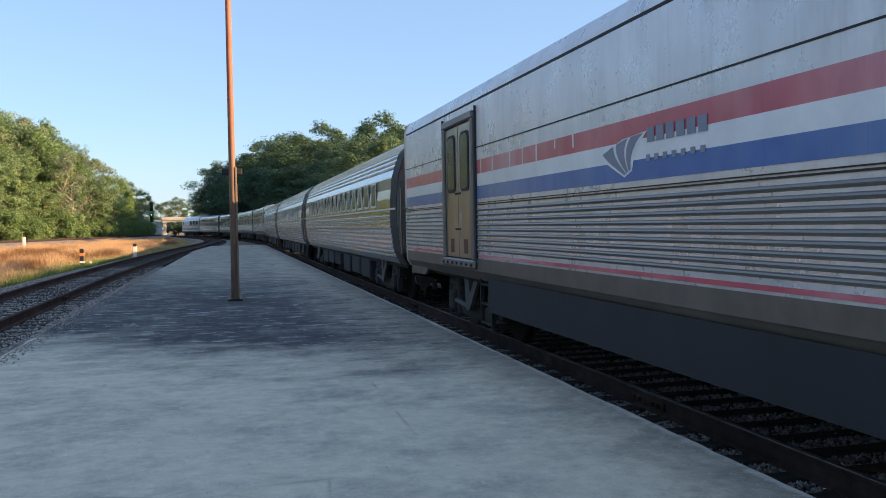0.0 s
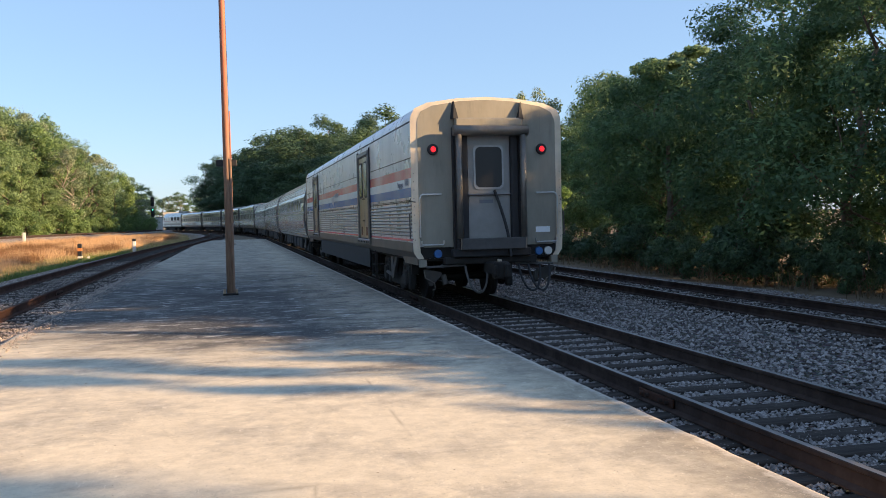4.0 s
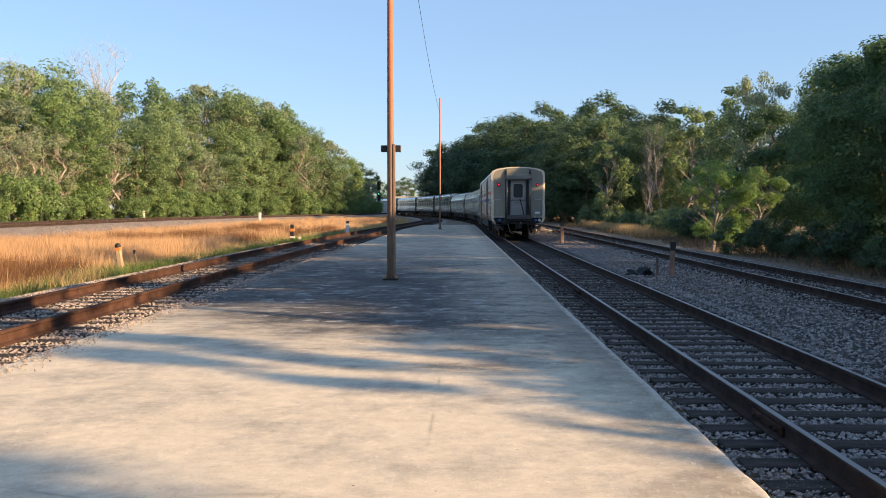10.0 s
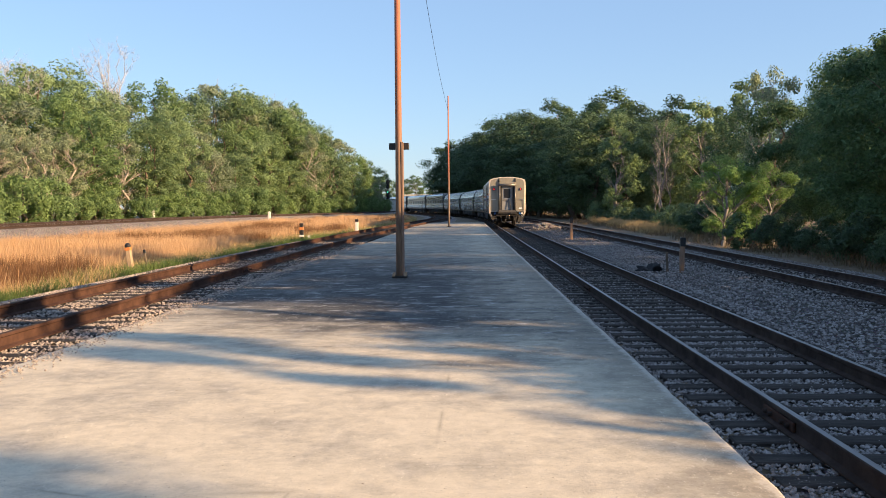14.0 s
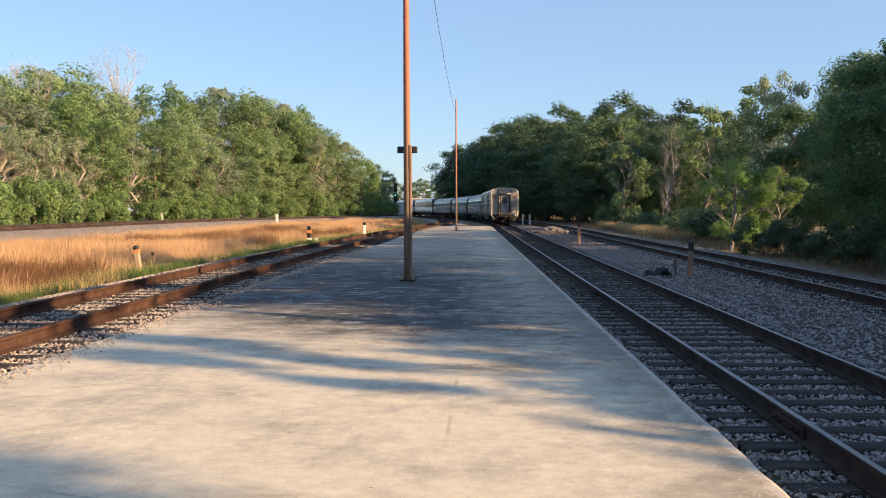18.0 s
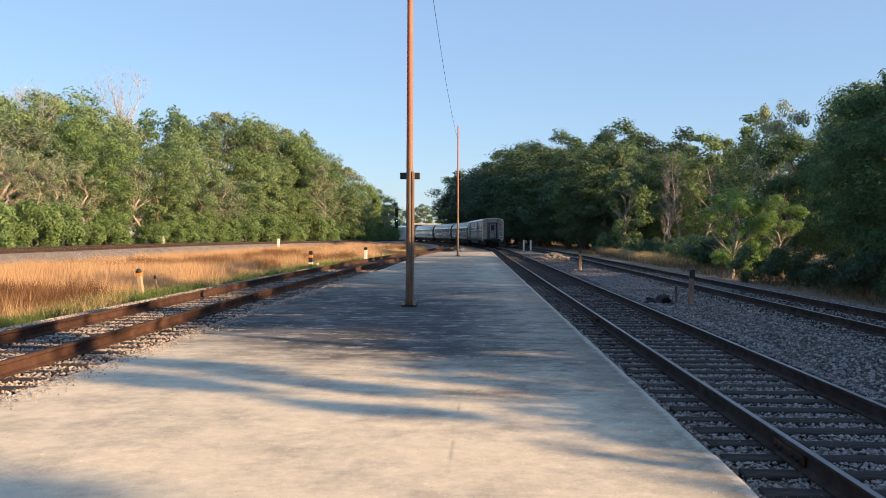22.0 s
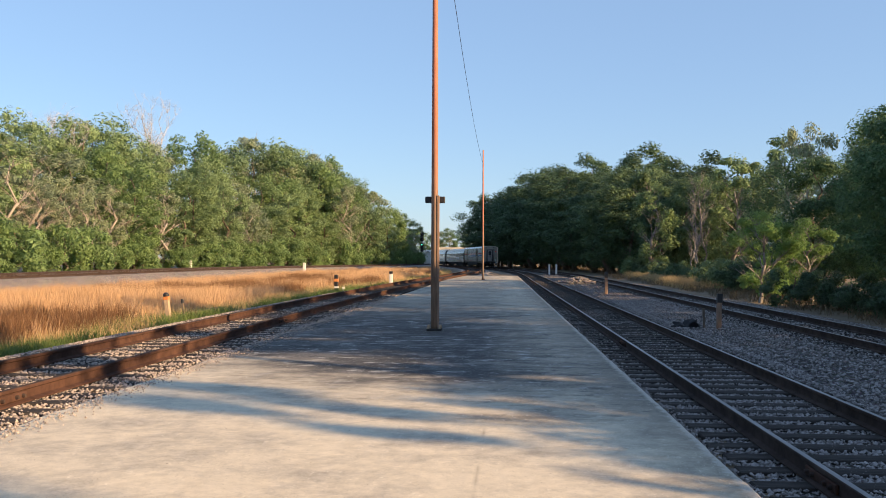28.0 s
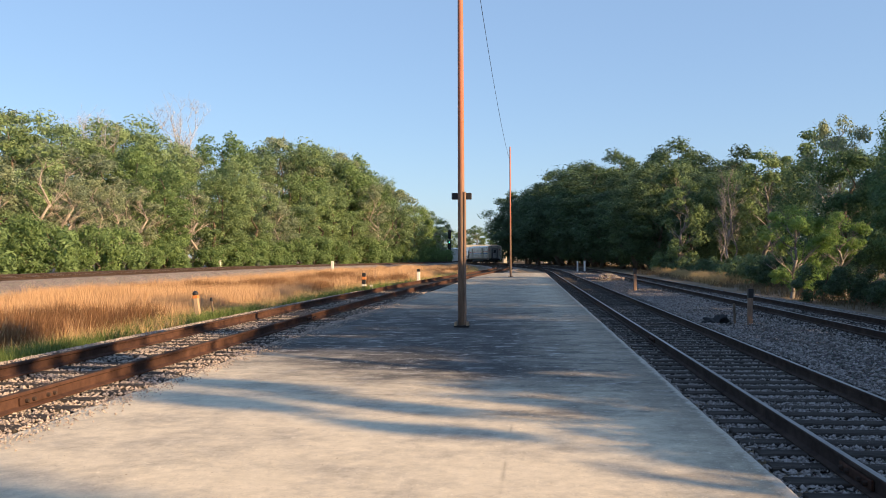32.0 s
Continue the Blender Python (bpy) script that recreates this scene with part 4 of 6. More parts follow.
def woods():
    rnd = random.Random(77)
    # the wood beyond the main line
    s = -14.0
    while s < 218:
        stops = (100, 110, 120, 130, 140, 150, 160, 170, 180, 190, 200)
        tops = [float(np.interp(s, stops, v)) for v in ((11, 11.5, 12, 12, 11.5, 12.5, 13, 11.8, 10.6, 9.2, 8.8), (14, 14.5, 14.5, 15, 14.5, 15.5, 17, 16, 14.5, 12.5, 11.5), (15.4, 17.5, 17, 18.4, 17.2, 18.2, 21, 20.5, 19, 18, 16.5))]
        for row in range(3):
            x, y, _ = along(s + rnd.uniform(-2, 2), wood_off(s) - row * 6.0 + rnd.uniform(-1.6, 1.6))
            k = rnd.choices((0, 1, 2, 3, 4), (5, 4, 3, 2.5, 4))[0]
            plant(FAR_TREES[k], x, y, tops[row] / (18.5, 17.5, 20.5, 16.5, 16.5)[k] * 1.12 * rnd.uniform(0.72 + 0.09 * row, 1.07), rnd.uniform(0, 360), rnd.uniform(0.95, 1.25))
        if s < 135 and rnd.random() < 0.28:
            x, y, _ = along(s + rnd.uniform(-2, 2), wood_off(s) + 1.6 + rnd.uniform(-0.8, 0.8))
            plant(SNAG, x, y, rnd.uniform(0.8, 1.15), rnd.uniform(0, 360))
        for _ in range(2 if rnd.random() < 0.75 else 1):
            x, y, _ = along(s + rnd.uniform(-3, 3), wood_off(s) + 3.3 + rnd.uniform(-0.8, 0.8))
            plant(BUSH_FAR, x, y, rnd.uniform(0.6, 1.2) * (1 - 0.4 * ease(s, 150, 200)), rnd.uniform(0, 360))
        s += rnd.uniform(5.6, 7.4)
    for i in range(14):
        plant(FAR_TREES[i % 4], -52 + 3.6 * i + rnd.uniform(-1, 1), 300 + rnd.uniform(-8, 14), rnd.uniform(0.58, 0.72), rnd.uniform(0, 360), 1.3)
    for k, x, y, sc in ((2, -37.5, 150, 1.06), (2, -41.5, 147, 1.06), (2, -34.5, 156, 0.97), (0, -30.5, 163, 0.92), (0, -24, 196, 0.74), (2, -22.5, 205, 0.62), (0, -20.5, 214, 0.58)):
        plant(FAR_TREES[k], x, y, sc, rnd.uniform(0, 360), 1.1)
    plant(BARE, -51.5, 128, 1.41, 20, 0.95)
    plant(BARE, -56, 109, 1.15, 120)
    plant(BARE, -52, 104, 1.05, 220, 0.9)
    # the dark wood along the outside of the curve
    s = 112.0
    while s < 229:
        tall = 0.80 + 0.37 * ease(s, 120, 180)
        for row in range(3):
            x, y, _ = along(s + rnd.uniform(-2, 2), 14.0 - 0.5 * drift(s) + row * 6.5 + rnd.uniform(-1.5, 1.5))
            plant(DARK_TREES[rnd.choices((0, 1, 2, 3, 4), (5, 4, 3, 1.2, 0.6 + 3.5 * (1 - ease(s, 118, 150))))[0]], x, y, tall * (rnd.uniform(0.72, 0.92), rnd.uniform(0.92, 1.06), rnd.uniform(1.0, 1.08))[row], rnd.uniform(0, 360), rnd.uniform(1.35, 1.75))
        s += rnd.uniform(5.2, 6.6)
    # bushes added behind the road bridge to darken its opening
    for i in range(6):
        plant(BUSH_DARK, -16.5 + 3.4 * i, 273 + rnd.uniform(-1, 3), rnd.uniform(1.5, 1.9), rnd.uniform(0, 360))
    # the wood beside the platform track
    # the last three are unseen, added to deepen the platform's shade
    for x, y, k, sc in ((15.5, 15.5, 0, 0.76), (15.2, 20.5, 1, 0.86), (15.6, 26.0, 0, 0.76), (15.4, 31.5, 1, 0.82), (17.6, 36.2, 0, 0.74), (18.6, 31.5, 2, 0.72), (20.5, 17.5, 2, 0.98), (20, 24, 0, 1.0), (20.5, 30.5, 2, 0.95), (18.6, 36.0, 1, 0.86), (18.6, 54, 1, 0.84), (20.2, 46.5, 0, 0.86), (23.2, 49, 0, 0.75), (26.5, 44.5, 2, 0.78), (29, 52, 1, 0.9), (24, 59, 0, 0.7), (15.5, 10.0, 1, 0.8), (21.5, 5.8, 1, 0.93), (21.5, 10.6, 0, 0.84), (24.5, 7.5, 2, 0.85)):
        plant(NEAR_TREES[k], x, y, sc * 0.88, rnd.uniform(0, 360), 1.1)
    for x, y, sc in ((12.3, 43.0, 0.66), (15.1, 44.0, 0.62), (13.6, 46.0, 0.36), (17.2, 52.5, 0.45)):
        plant(YOUNG, x, y, sc, rnd.uniform(0, 360))
    plant(DEAD, 21.0, 96, 1.05, 40, 0.55)
    plant(DEAD, 20.2, 93, 0.9, 160, 0.5)
    plant(DEAD, 22.6, 99, 0.95, 250, 0.45)
    plant(DEAD, 19.0, 89, 0.62, 75, 0.5)
    plant(DEAD, 24.5, 92, 0.8, 310, 0.4)
    for x, y, k, sc in ((28.2, 88, 3, 1.0), (31, 78, 4, 0.56), (26, 99, 3, 0.95), (23, 105, 4, 0.72), (30, 101, 4, 0.74), (34, 90, 0, 0.58), (36, 75, 1, 0.56), (35, 65, 2, 0.52), (40, 62, 0, 0.55), (24, 111, 4, 0.72), (31, 112, 2, 0.62), (19.5, 108, 1, 0.60), (30, 71, 4, 0.86), (33.5, 74, 0, 0.82), (27.6, 69.5, 4, 0.70), (37, 70, 2, 0.8), (38, 108, 1, 0.62), (17.5, 101, 3, 0.75), (19, 116, 3, 0.98)):
        plant(DARK_TREES[k], x, y, sc, rnd.uniform(0, 360))
    plant(FAR_TREES[1], 25.2, 74, 0.80, 40, 0.62)
    # slender trees, mostly unseen beside or behind the camera, added for their platform shadows
    for proto, x, y, sc, flat in ((SLIM, 20.0, 2.5, 1.12, 1.30), (SLIM, 20.4, 5.2, 0.9, 1.3), (SLIM, 20.0, 0.25, 0.66, 0.9), (SLIM, 20.0, -0.85, 1.06, 0.62), (SLIM, 21.2, -0.9, 1.04, 0.6), (SLIM, 20.0, -2.9, 0.60, 0.45), (HIGH, 20.0, -6.75, 0.98, 1.15), (HIGH, 21.0, -8.2, 0.97, 1.1), (HIGH, 20.6, 40.2, 0.92, 1.6), (HIGH, 21.4, 43.6, 0.92, 1.6), (SLIM, 26, -12.0, 0.9, 1.0)):
        plant(proto, x, y, sc, rnd.uniform(0, 360), flat)
    # undergrowth
    for i in range(26):
        plant(BUSH_DARK, rnd.uniform(12.6, 14.5), 11 + i * 1.15, rnd.uniform(0.38, 0.72), rnd.uniform(0, 360))
    # unseen tall row, added to keep the sun off the departure track
    for i in range(48):
        plant(BUSH_DARK, 14.2 + 1.3 * (i % 2) + rnd.uniform(-0.3, 0.3), -18 + i * 0.65, rnd.uniform(1.28, 1.40) * (1 + 0.36 * ease(i, 29, 33)), rnd.uniform(0, 360))
    for i in range(26):
        plant(BUSH_DARK if i % 5 else BUSH, rnd.uniform(14.2, 18) + 0.05 * i, 48 + i * 2.4, rnd.uniform(0.4, 0.9), rnd.uniform(0, 360))


woods()


def litter():
    """Dead leaves, grit and twigs scattered over the platform."""
    nr = np.random.default_rng(23)
    n = 900
    x = nr.uniform(-4.3, 1.65, n)
    y = 3.2 + 13 * nr.random(n) ** 1.6
    a = nr.uniform(0, 6.283, n)
    w = nr.uniform(0.003, 0.007, n)[:, None]
    c = np.stack([x, y, 0 * x + 0.013], 1)
    u = np.stack([np.cos(a), np.sin(a), 0 * a], 1) * w * nr.uniform(0.8, 2.2, (n, 1))
    v = np.stack([-np.sin(a), np.cos(a), 0 * a], 1) * w * 0.6
    up = np.stack([0 * a, 0 * a, nr.uniform(0.001, 0.005, n)], 1)
    verts = np.stack([c - u, c + v + up, c + u, c - v + up * 0.4], 1).reshape(-1, 3)
    k = np.arange(n)[:, None] * 4
    faces = np.concatenate([k + np.array([[0, 1, 2]]), k + np.array([[0, 2, 3]])], 0)
    tagged(cloud_object("leaf_litter", verts, faces, LITTER, None), "scattered dry leaf litter and grit on concrete", "litter", "", "stuff")


litter()


# ---- grass ----
def blades(name, points, height, width, lean, mat, label, per=9, seed=3):
    """Tufts of thin upright blades."""
    nr = np.random.default_rng(seed)
    base = np.repeat(np.array(points), per, 0)
    n = len(base)
    base[:, :2] += nr.normal(size=(n, 2)) * 0.16
    h = height * nr.uniform(0.55, 1.15, n)[:, None]
    a = nr.uniform(0, 6.283, n)
    side = np.stack([np.cos(a), np.sin(a), 0 * a], 1) * width * nr.uniform(0.6, 1.3, n)[:, None]
    tilt = nr.normal(size=(n, 3)) * lean
    tilt[:, 2] = 1
    top = base + (tilt + np.stack([nr.normal(size=n) * lean, nr.normal(size=n) * lean, 0 * a], 1)) * h
    verts = np.stack([base - side, base + side, top], 1).reshape(-1, 3)
    faces = np.arange(n)[:, None] * 3 + np.array([[0, 1, 2]])
    tagged(cloud_object(name, verts, faces, mat, None), label, "grass", "", "stuff")


def meadow():
    rnd = random.Random(9)
    tall, pale, green, brown = [], [], [], []
    for _ in range(26000):
        s = 8 + 190 * rnd.random() ** 1.5
        lo, hi = left_off(s) - 3.4, main_off(s) + 7.4
        if hi > lo - 0.6:
            continue
        u = rnd.uniform(hi, lo)
        x, y, _ = along(s, u)
        d = lo - u
        n = noise.noise(Vector((x * 0.12, y * 0.10, 3)))
        low = -0.12 + 0.34 * noise.noise(Vector((x * 0.45, y * 0.3, 8)))
        if d < 1.7 + 2.4 * n:
            if rnd.random() < 0.35:
                continue
            (green if rnd.random() < 0.42 + 0.6 * n else pale).append((x, y, ground_z(x, y)))
        else:
            low += 0.16 * noise.noise(Vector((x * 1.3, y * 0.9, 4)))
            deep = noise.noise(Vector((x * 0.16, y * 0.07, 13))) + 0.25 * noise.noise(Vector((x * 0.8, y * 0.4, 1)))
            (pale if rnd.random() < 0.07 else brown if deep > 0.16 else tall).append((x, y, ground_z(x, y) + low))
    for _ in range(2000):
        s = 8 + 50 * rnd.random() ** 1.5
        x, y, _ = along(s, left_off(s) - 2.6 - 1.7 * rnd.random() ** 1.3)
        if noise.noise(Vector((x * 0.35, y * 0.22, 5))) > -0.08:
            green.append((x, y, ground_z(x, y)))
    blades("tall_dry_grass", tall, 0.88, 0.011, 0.17, STRAW, "tall rust-orange dry grass covering the field", 24)
    blades("brown_dry_grass", brown, 0.80, 0.011, 0.2, STRAW_BROWN, "darker brown dry grass in patches over the field", 24, 7)
    blades("pale_dry_grass", pale, 0.5, 0.011, 0.3, STRAW_PALE, "pale straw-coloured grass", 18, 4)
    blades("green_grass", green, 0.36, 0.011, 0.3, GRASS, "short green grass along the siding", 24, 5)
    verge = []
    for _ in range(1500):
        y = rnd.uniform(12, 110)
        verge.append((rnd.uniform(12.2, 15.5 + 0.04 * y), y, -0.55))
    # brown in place of straw stands in for shade on this verge
    blades("verge_grass", verge, 0.55, 0.012, 0.25, LEAF_BROWN, "weeds and dry grass below the trees, browned for shade", 8, 6)
    fringe = []
    for _ in range(900):
        y = rnd.uniform(62, 104)
        fringe.append((12.6 + 0.045 * (y - 60) + abs(rnd.gauss(0, 1.3)), y, -0.55))
    blades("fringe_grass", fringe, 0.8, 0.014, 0.25, STRAW_PALE, "tan dry grass in front of the wood", 14, 8)


meadow()


# ---- train ----
HALF = 11.55
VIEW_PROFILE = [(-1.44, 0.98), (-1.52, 1.10), (-1.54, 1.4), (-1.54, 3.60), (-1.525, 3.72), (-1.45, 3.86), (-1.2, 3.97), (-0.6, 4.06), (0, 4.09), (0.6, 4.06), (1.2, 3.97), (1.45, 3.86), (1.525, 3.72), (1.54, 3.60), (1.54, 1.4), (1.52, 1.10), (1.44, 0.98)]
AM_PROFILE = [(-1.36, 0.95), (-1.50, 1.25), (-1.575, 1.8), (-1.575, 2.4), (-1.52, 2.9), (-1.36, 3.38), (-1.05, 3.68), (-0.55, 3.83), (0, 3.87), (0.55, 3.83), (1.05, 3.68), (1.36, 3.38), (1.52, 2.9), (1.575, 2.4), (1.575, 1.8), (1.50, 1.25), (1.36, 0.95)]
CAR_PROFILE = [p for q in VIEW_PROFILE for p in ([(-1.54, 1.4), (-1.54, 2.15)] if q == (-1.54, 1.4) else [(1.54, 2.15), (1.54, 1.4)] if q == (1.54, 1.4) else [q])]


def end_cut(z):
    """How far back from the end the baggage car's flank stops, for its folded corner."""
    return float(np.interp(z, (1.0, 1.2, 2.15, 3.7, 4.1), (0.010, 0.012, 0.042, 0.018, 0.018)))



def side_strip(bm, side, y0, y1, z0, z1, out, x=1.54):
    """A thin plate on one flank, standing out by the given depth."""
    a, b = side * (x - 0.01), side * (x + out)
    return box(bm, min(a, b), max(a, b), y0, y1, z0, z1)


def ribs(bm, side, y0, y1, z0, z1, pitch, x=1.54, depth=0.028):
    """Rounded horizontal corrugations."""
    n = max(1, int((z1 - z0) / pitch))
    for i in range(n):
        z = z0 + pitch * (i + 0.5)
        prof = [(side * (x - 0.005), z - pitch * 0.36), (side * (x + depth * 0.8), z - pitch * 0.20), (side * (x + depth), z), (side * (x + depth * 0.8), z + pitch * 0.20), (side * (x - 0.005), z + pitch * 0.36)]
        sweep(bm, prof, [pose(0, y0, 0), pose(0, y1, 0)])


def profile_ribs(bm, profile, z0, z1, pitch, r, y0, y1):
    """Round ribs laid along a body, evenly spaced round its section."""
    rest = pitch * 0.5
    for (xa, za), (xb, zb) in zip(profile, profile[1:]):
        d = math.hypot(xb - xa, zb - za)
        while rest < d:
            t = rest / d
            x, z = xa + (xb - xa) * t, za + (zb - za) * t
            if z0 < z < z1:
                rod(bm, (x, y0, z), (x, y1, z), r, None, 6)
            rest += pitch
        rest -= d


def wheelset(bogie, y):
    bm = bmesh.new()
    for sx in (-0.75, 0.75):
        w = -0.065 if sx < 0 else 0.065
        rod(bm, (sx - abs(w), y, 0.46), (sx + abs(w), y, 0.46), 0.455, 0.44, 22)
        rod(bm, (sx - w * 1.2, y, 0.46), (sx - w * 1.6, y, 0.46), 0.48, 0.48, 22)
    rod(bm, (-0.8, y, 0.46), (0.8, y, 0.46), 0.08)
    return part("wheelset", bm, UNDER, bogie, "", True)


def bogie(car, y, mat):
    bm = bmesh.new()
    for sx in (-1, 1):
        sweep(bm, [(sx * 1.02, 0.52), (sx * 1.16, 0.52), (sx * 1.16, 0.74), (sx * 1.02, 0.74)], [pose(0, y - 1.62, 0.04), pose(0, y - 1.0, 0.02), pose(0, y - 0.72, -0.26), pose(0, y + 0.72, -0.26), pose(0, y + 1.0, 0.02), pose(0, y + 1.62, 0.04)])
    box(bm, -1.1, 1.1, y - 0.25, y + 0.25, 0.5, 0.95, 0.04)
    b = part("bogie_frame", bm, mat, car, "grimy bogie side frame")
    for dy in (-1.2, 1.2):
        wheelset(b, y + dy)
        for sx in (-1.12, 1.12):
            bm = bmesh.new()
            box(bm, sx - 0.13, sx + 0.13, y + dy - 0.2, y + dy + 0.2, 0.30, 0.64, 0.04)
            part("axle_box", bm, mat, b)
            bm = bmesh.new()
            x0, x1 = min(sx * 0.93, sx * 1.07), max(sx * 0.93, sx * 1.07)
            box(bm, x0, x1, y + dy - 0.34, y + dy + 0.34, 0.70, 0.86, 0.05)
            for k in (-1, 1):
                box(bm, x0, x1, y + dy + k * 0.28 - 0.07, y + dy + k * 0.28 + 0.07, 0.22, 0.74, 0.03)
            part("pedestal", bm, BOGIE_GREY, b, "grey dusty pedestal")
    for sx in (-1.13, 1.13):
        for dy in (-0.28, 0.28):
            bm = bmesh.new()
            rod(bm, (sx, y + dy, 0.5), (sx, y + dy, 0.98), 0.10, None, 10)
            part("spring", bm, mat, b)
        bm = bmesh.new()
        outline = ((0.12, 0.96), (-0.12, 0.96), (-0.17, 0.74), (-0.24, 0.70), (-0.34, 0.78), (-0.46, 0.96), (-0.74, 0.96), (-0.16, 0.40), (0.03, 0.40))
        va = [bm.verts.new((sx * 1.10, y + p, z)) for p, z in outline]
        vb = [bm.verts.new((sx * 1.15, y + p, z)) for p, z in outline]
        bm.faces.new(va)
        bm.faces.new(vb[::-1])
        for i in range(len(va)):
            bm.faces.new((va[i - 1], va[i], vb[i], vb[i - 1]))
        bmesh.ops.recalc_face_normals(bm, faces=bm.faces)
        part("bolster_bracket", bm, DAMPER, b, "pale grey bolster bracket")
        bm = bmesh.new()
        rod(bm, (sx * 1.12, y + 0.02, 0.45), (sx * 1.12, y + 0.75, 0.50), 0.04, None, 8)
        part("traction_rod", bm, DAMPER, b)
    return b


def double_door(car, side, yc):
    """A recessed pair of tall baggage doors in a raised frame."""
    x = side * 1.54
    bm = bmesh.new()
    for y0, y1, z0, z1 in ((yc - 0.92, yc - 0.80, 1.265, 3.385), (yc + 0.80, yc + 0.92, 1.265, 3.385), (yc - 0.92, yc + 0.92, 3.38, 3.50), (yc - 0.96, yc + 0.96, 1.14, 1.27)):
        box(bm, min(x, x + side * 0.06), max(x, x + side * 0.06), y0, y1, z0, z1, 0.022)
    frame_ob = part("door_frame", bm, FRAME_STEEL, car, "dull steel door frame")
    for i in range(7):
        bm = bmesh.new()
        rod(bm, (x + side * 0.06, yc - 0.84 + 0.28 * i, 1.20), (x + side * 0.08, yc - 0.84 + 0.28 * i, 1.20), 0.022, None, 6)
        part("bolt", bm, RUBBER, frame_ob)
    for k in (-1, 1):
        bm = bmesh.new()
        yy = yc + k * 0.985
        box(bm, min(x, x + side * 0.03), max(x, x + side * 0.03), yy - 0.016, yy + 0.016, 1.30, 3.55)
        part("door_guide", bm, RUBBER, frame_ob, "dark door guide strip")
    bm = bmesh.new()
    box(bm, min(x - side * 0.02, x + side * 0.004), max(x - side * 0.02, x + side * 0.004), yc - 0.80, yc + 0.80, 1.27, 3.38)
    part("door_recess", bm, RUBBER, frame_ob, "dark door recess")
    for k in (-1, 1):
        y0, y1 = (yc - 0.785, yc - 0.018) if k < 0 else (yc + 0.018, yc + 0.785)
        bm = bmesh.new()
        box(bm, min(x, x + side * 0.018), max(x, x + side * 0.018), y0, y1, 1.29, 3.36, 0.006)
        leaf = part("door_leaf", bm, DOOR_BRASS, car, "yellowed steel baggage door leaf")
        ym = (y0 + y1) / 2
        bm = bmesh.new()
        rounded(bm, side, x + side * 0.016, ym - 0.25, ym + 0.25, 2.32, 3.24, 0.11, 0.014)
        part("window_gasket", bm, RUBBER, leaf)
        bm = bmesh.new()
        rounded(bm, side, x + side * 0.026, ym - 0.205, ym + 0.205, 2.365, 3.195, 0.09, 0.010)
        part("door_window", bm, DARK_GLASS, leaf)
        for zh in (2.28, 1.72):
            bm = bmesh.new()
            box(bm, min(x, x + side * 0.04), max(x, x + side * 0.04), yc + k * 0.03, yc + k * 0.14, zh, zh + 0.03)
            part("door_handle", bm, RUBBER, leaf)
        bm = bmesh.new()
        box(bm, min(x, x + side * 0.024), max(x, x + side * 0.024), ym - 0.10, ym + 0.10, 1.36, 1.58, 0.004)
        part("step_pocket", bm, POCKET, leaf, "dark red-brown step pocket")
        if k < 0:
            bm = bmesh.new()
            box(bm, min(x, x + side * 0.022), max(x, x + side * 0.022), yc - 0.2, yc - 0.06, 1.60, 1.98, 0.004)
            part("lock_plate", bm, STAINLESS_DULL, leaf)


def rounded(bm, side, x, y0, y1, z0, z1, r, depth):
    """A plate with rounded corners on a flank (or, with side 0, on an end)."""
    pts = []
    for cy, cz, a0 in ((y1 - r, z1 - r, 0), (y0 + r, z1 - r, 90), (y0 + r, z0 + r, 180), (y1 - r, z0 + r, 270)):
        for k in range(4):
            a = radians(a0 + 30 * k)
            pts.append((cy + r * math.cos(a), cz + r * math.sin(a)))
    if side:
        a = [bm.verts.new((x, y, z)) for y, z in pts]
        b = [bm.verts.new((x + side * depth, y, z)) for y, z in pts]
    else:
        a = [bm.verts.new((y, x, z)) for y, z in pts]
        b = [bm.verts.new((y, x - depth, z)) for y, z in pts]
    bm.faces.new(a)
    bm.faces.new(list(reversed(b)))
    for i in range(len(pts)):
        j = (i + 1) % len(pts)
        bm.faces.new((a[i], b[i], b[j], a[j]))
    bmesh.ops.recalc_face_normals(bm, faces=bm.faces)


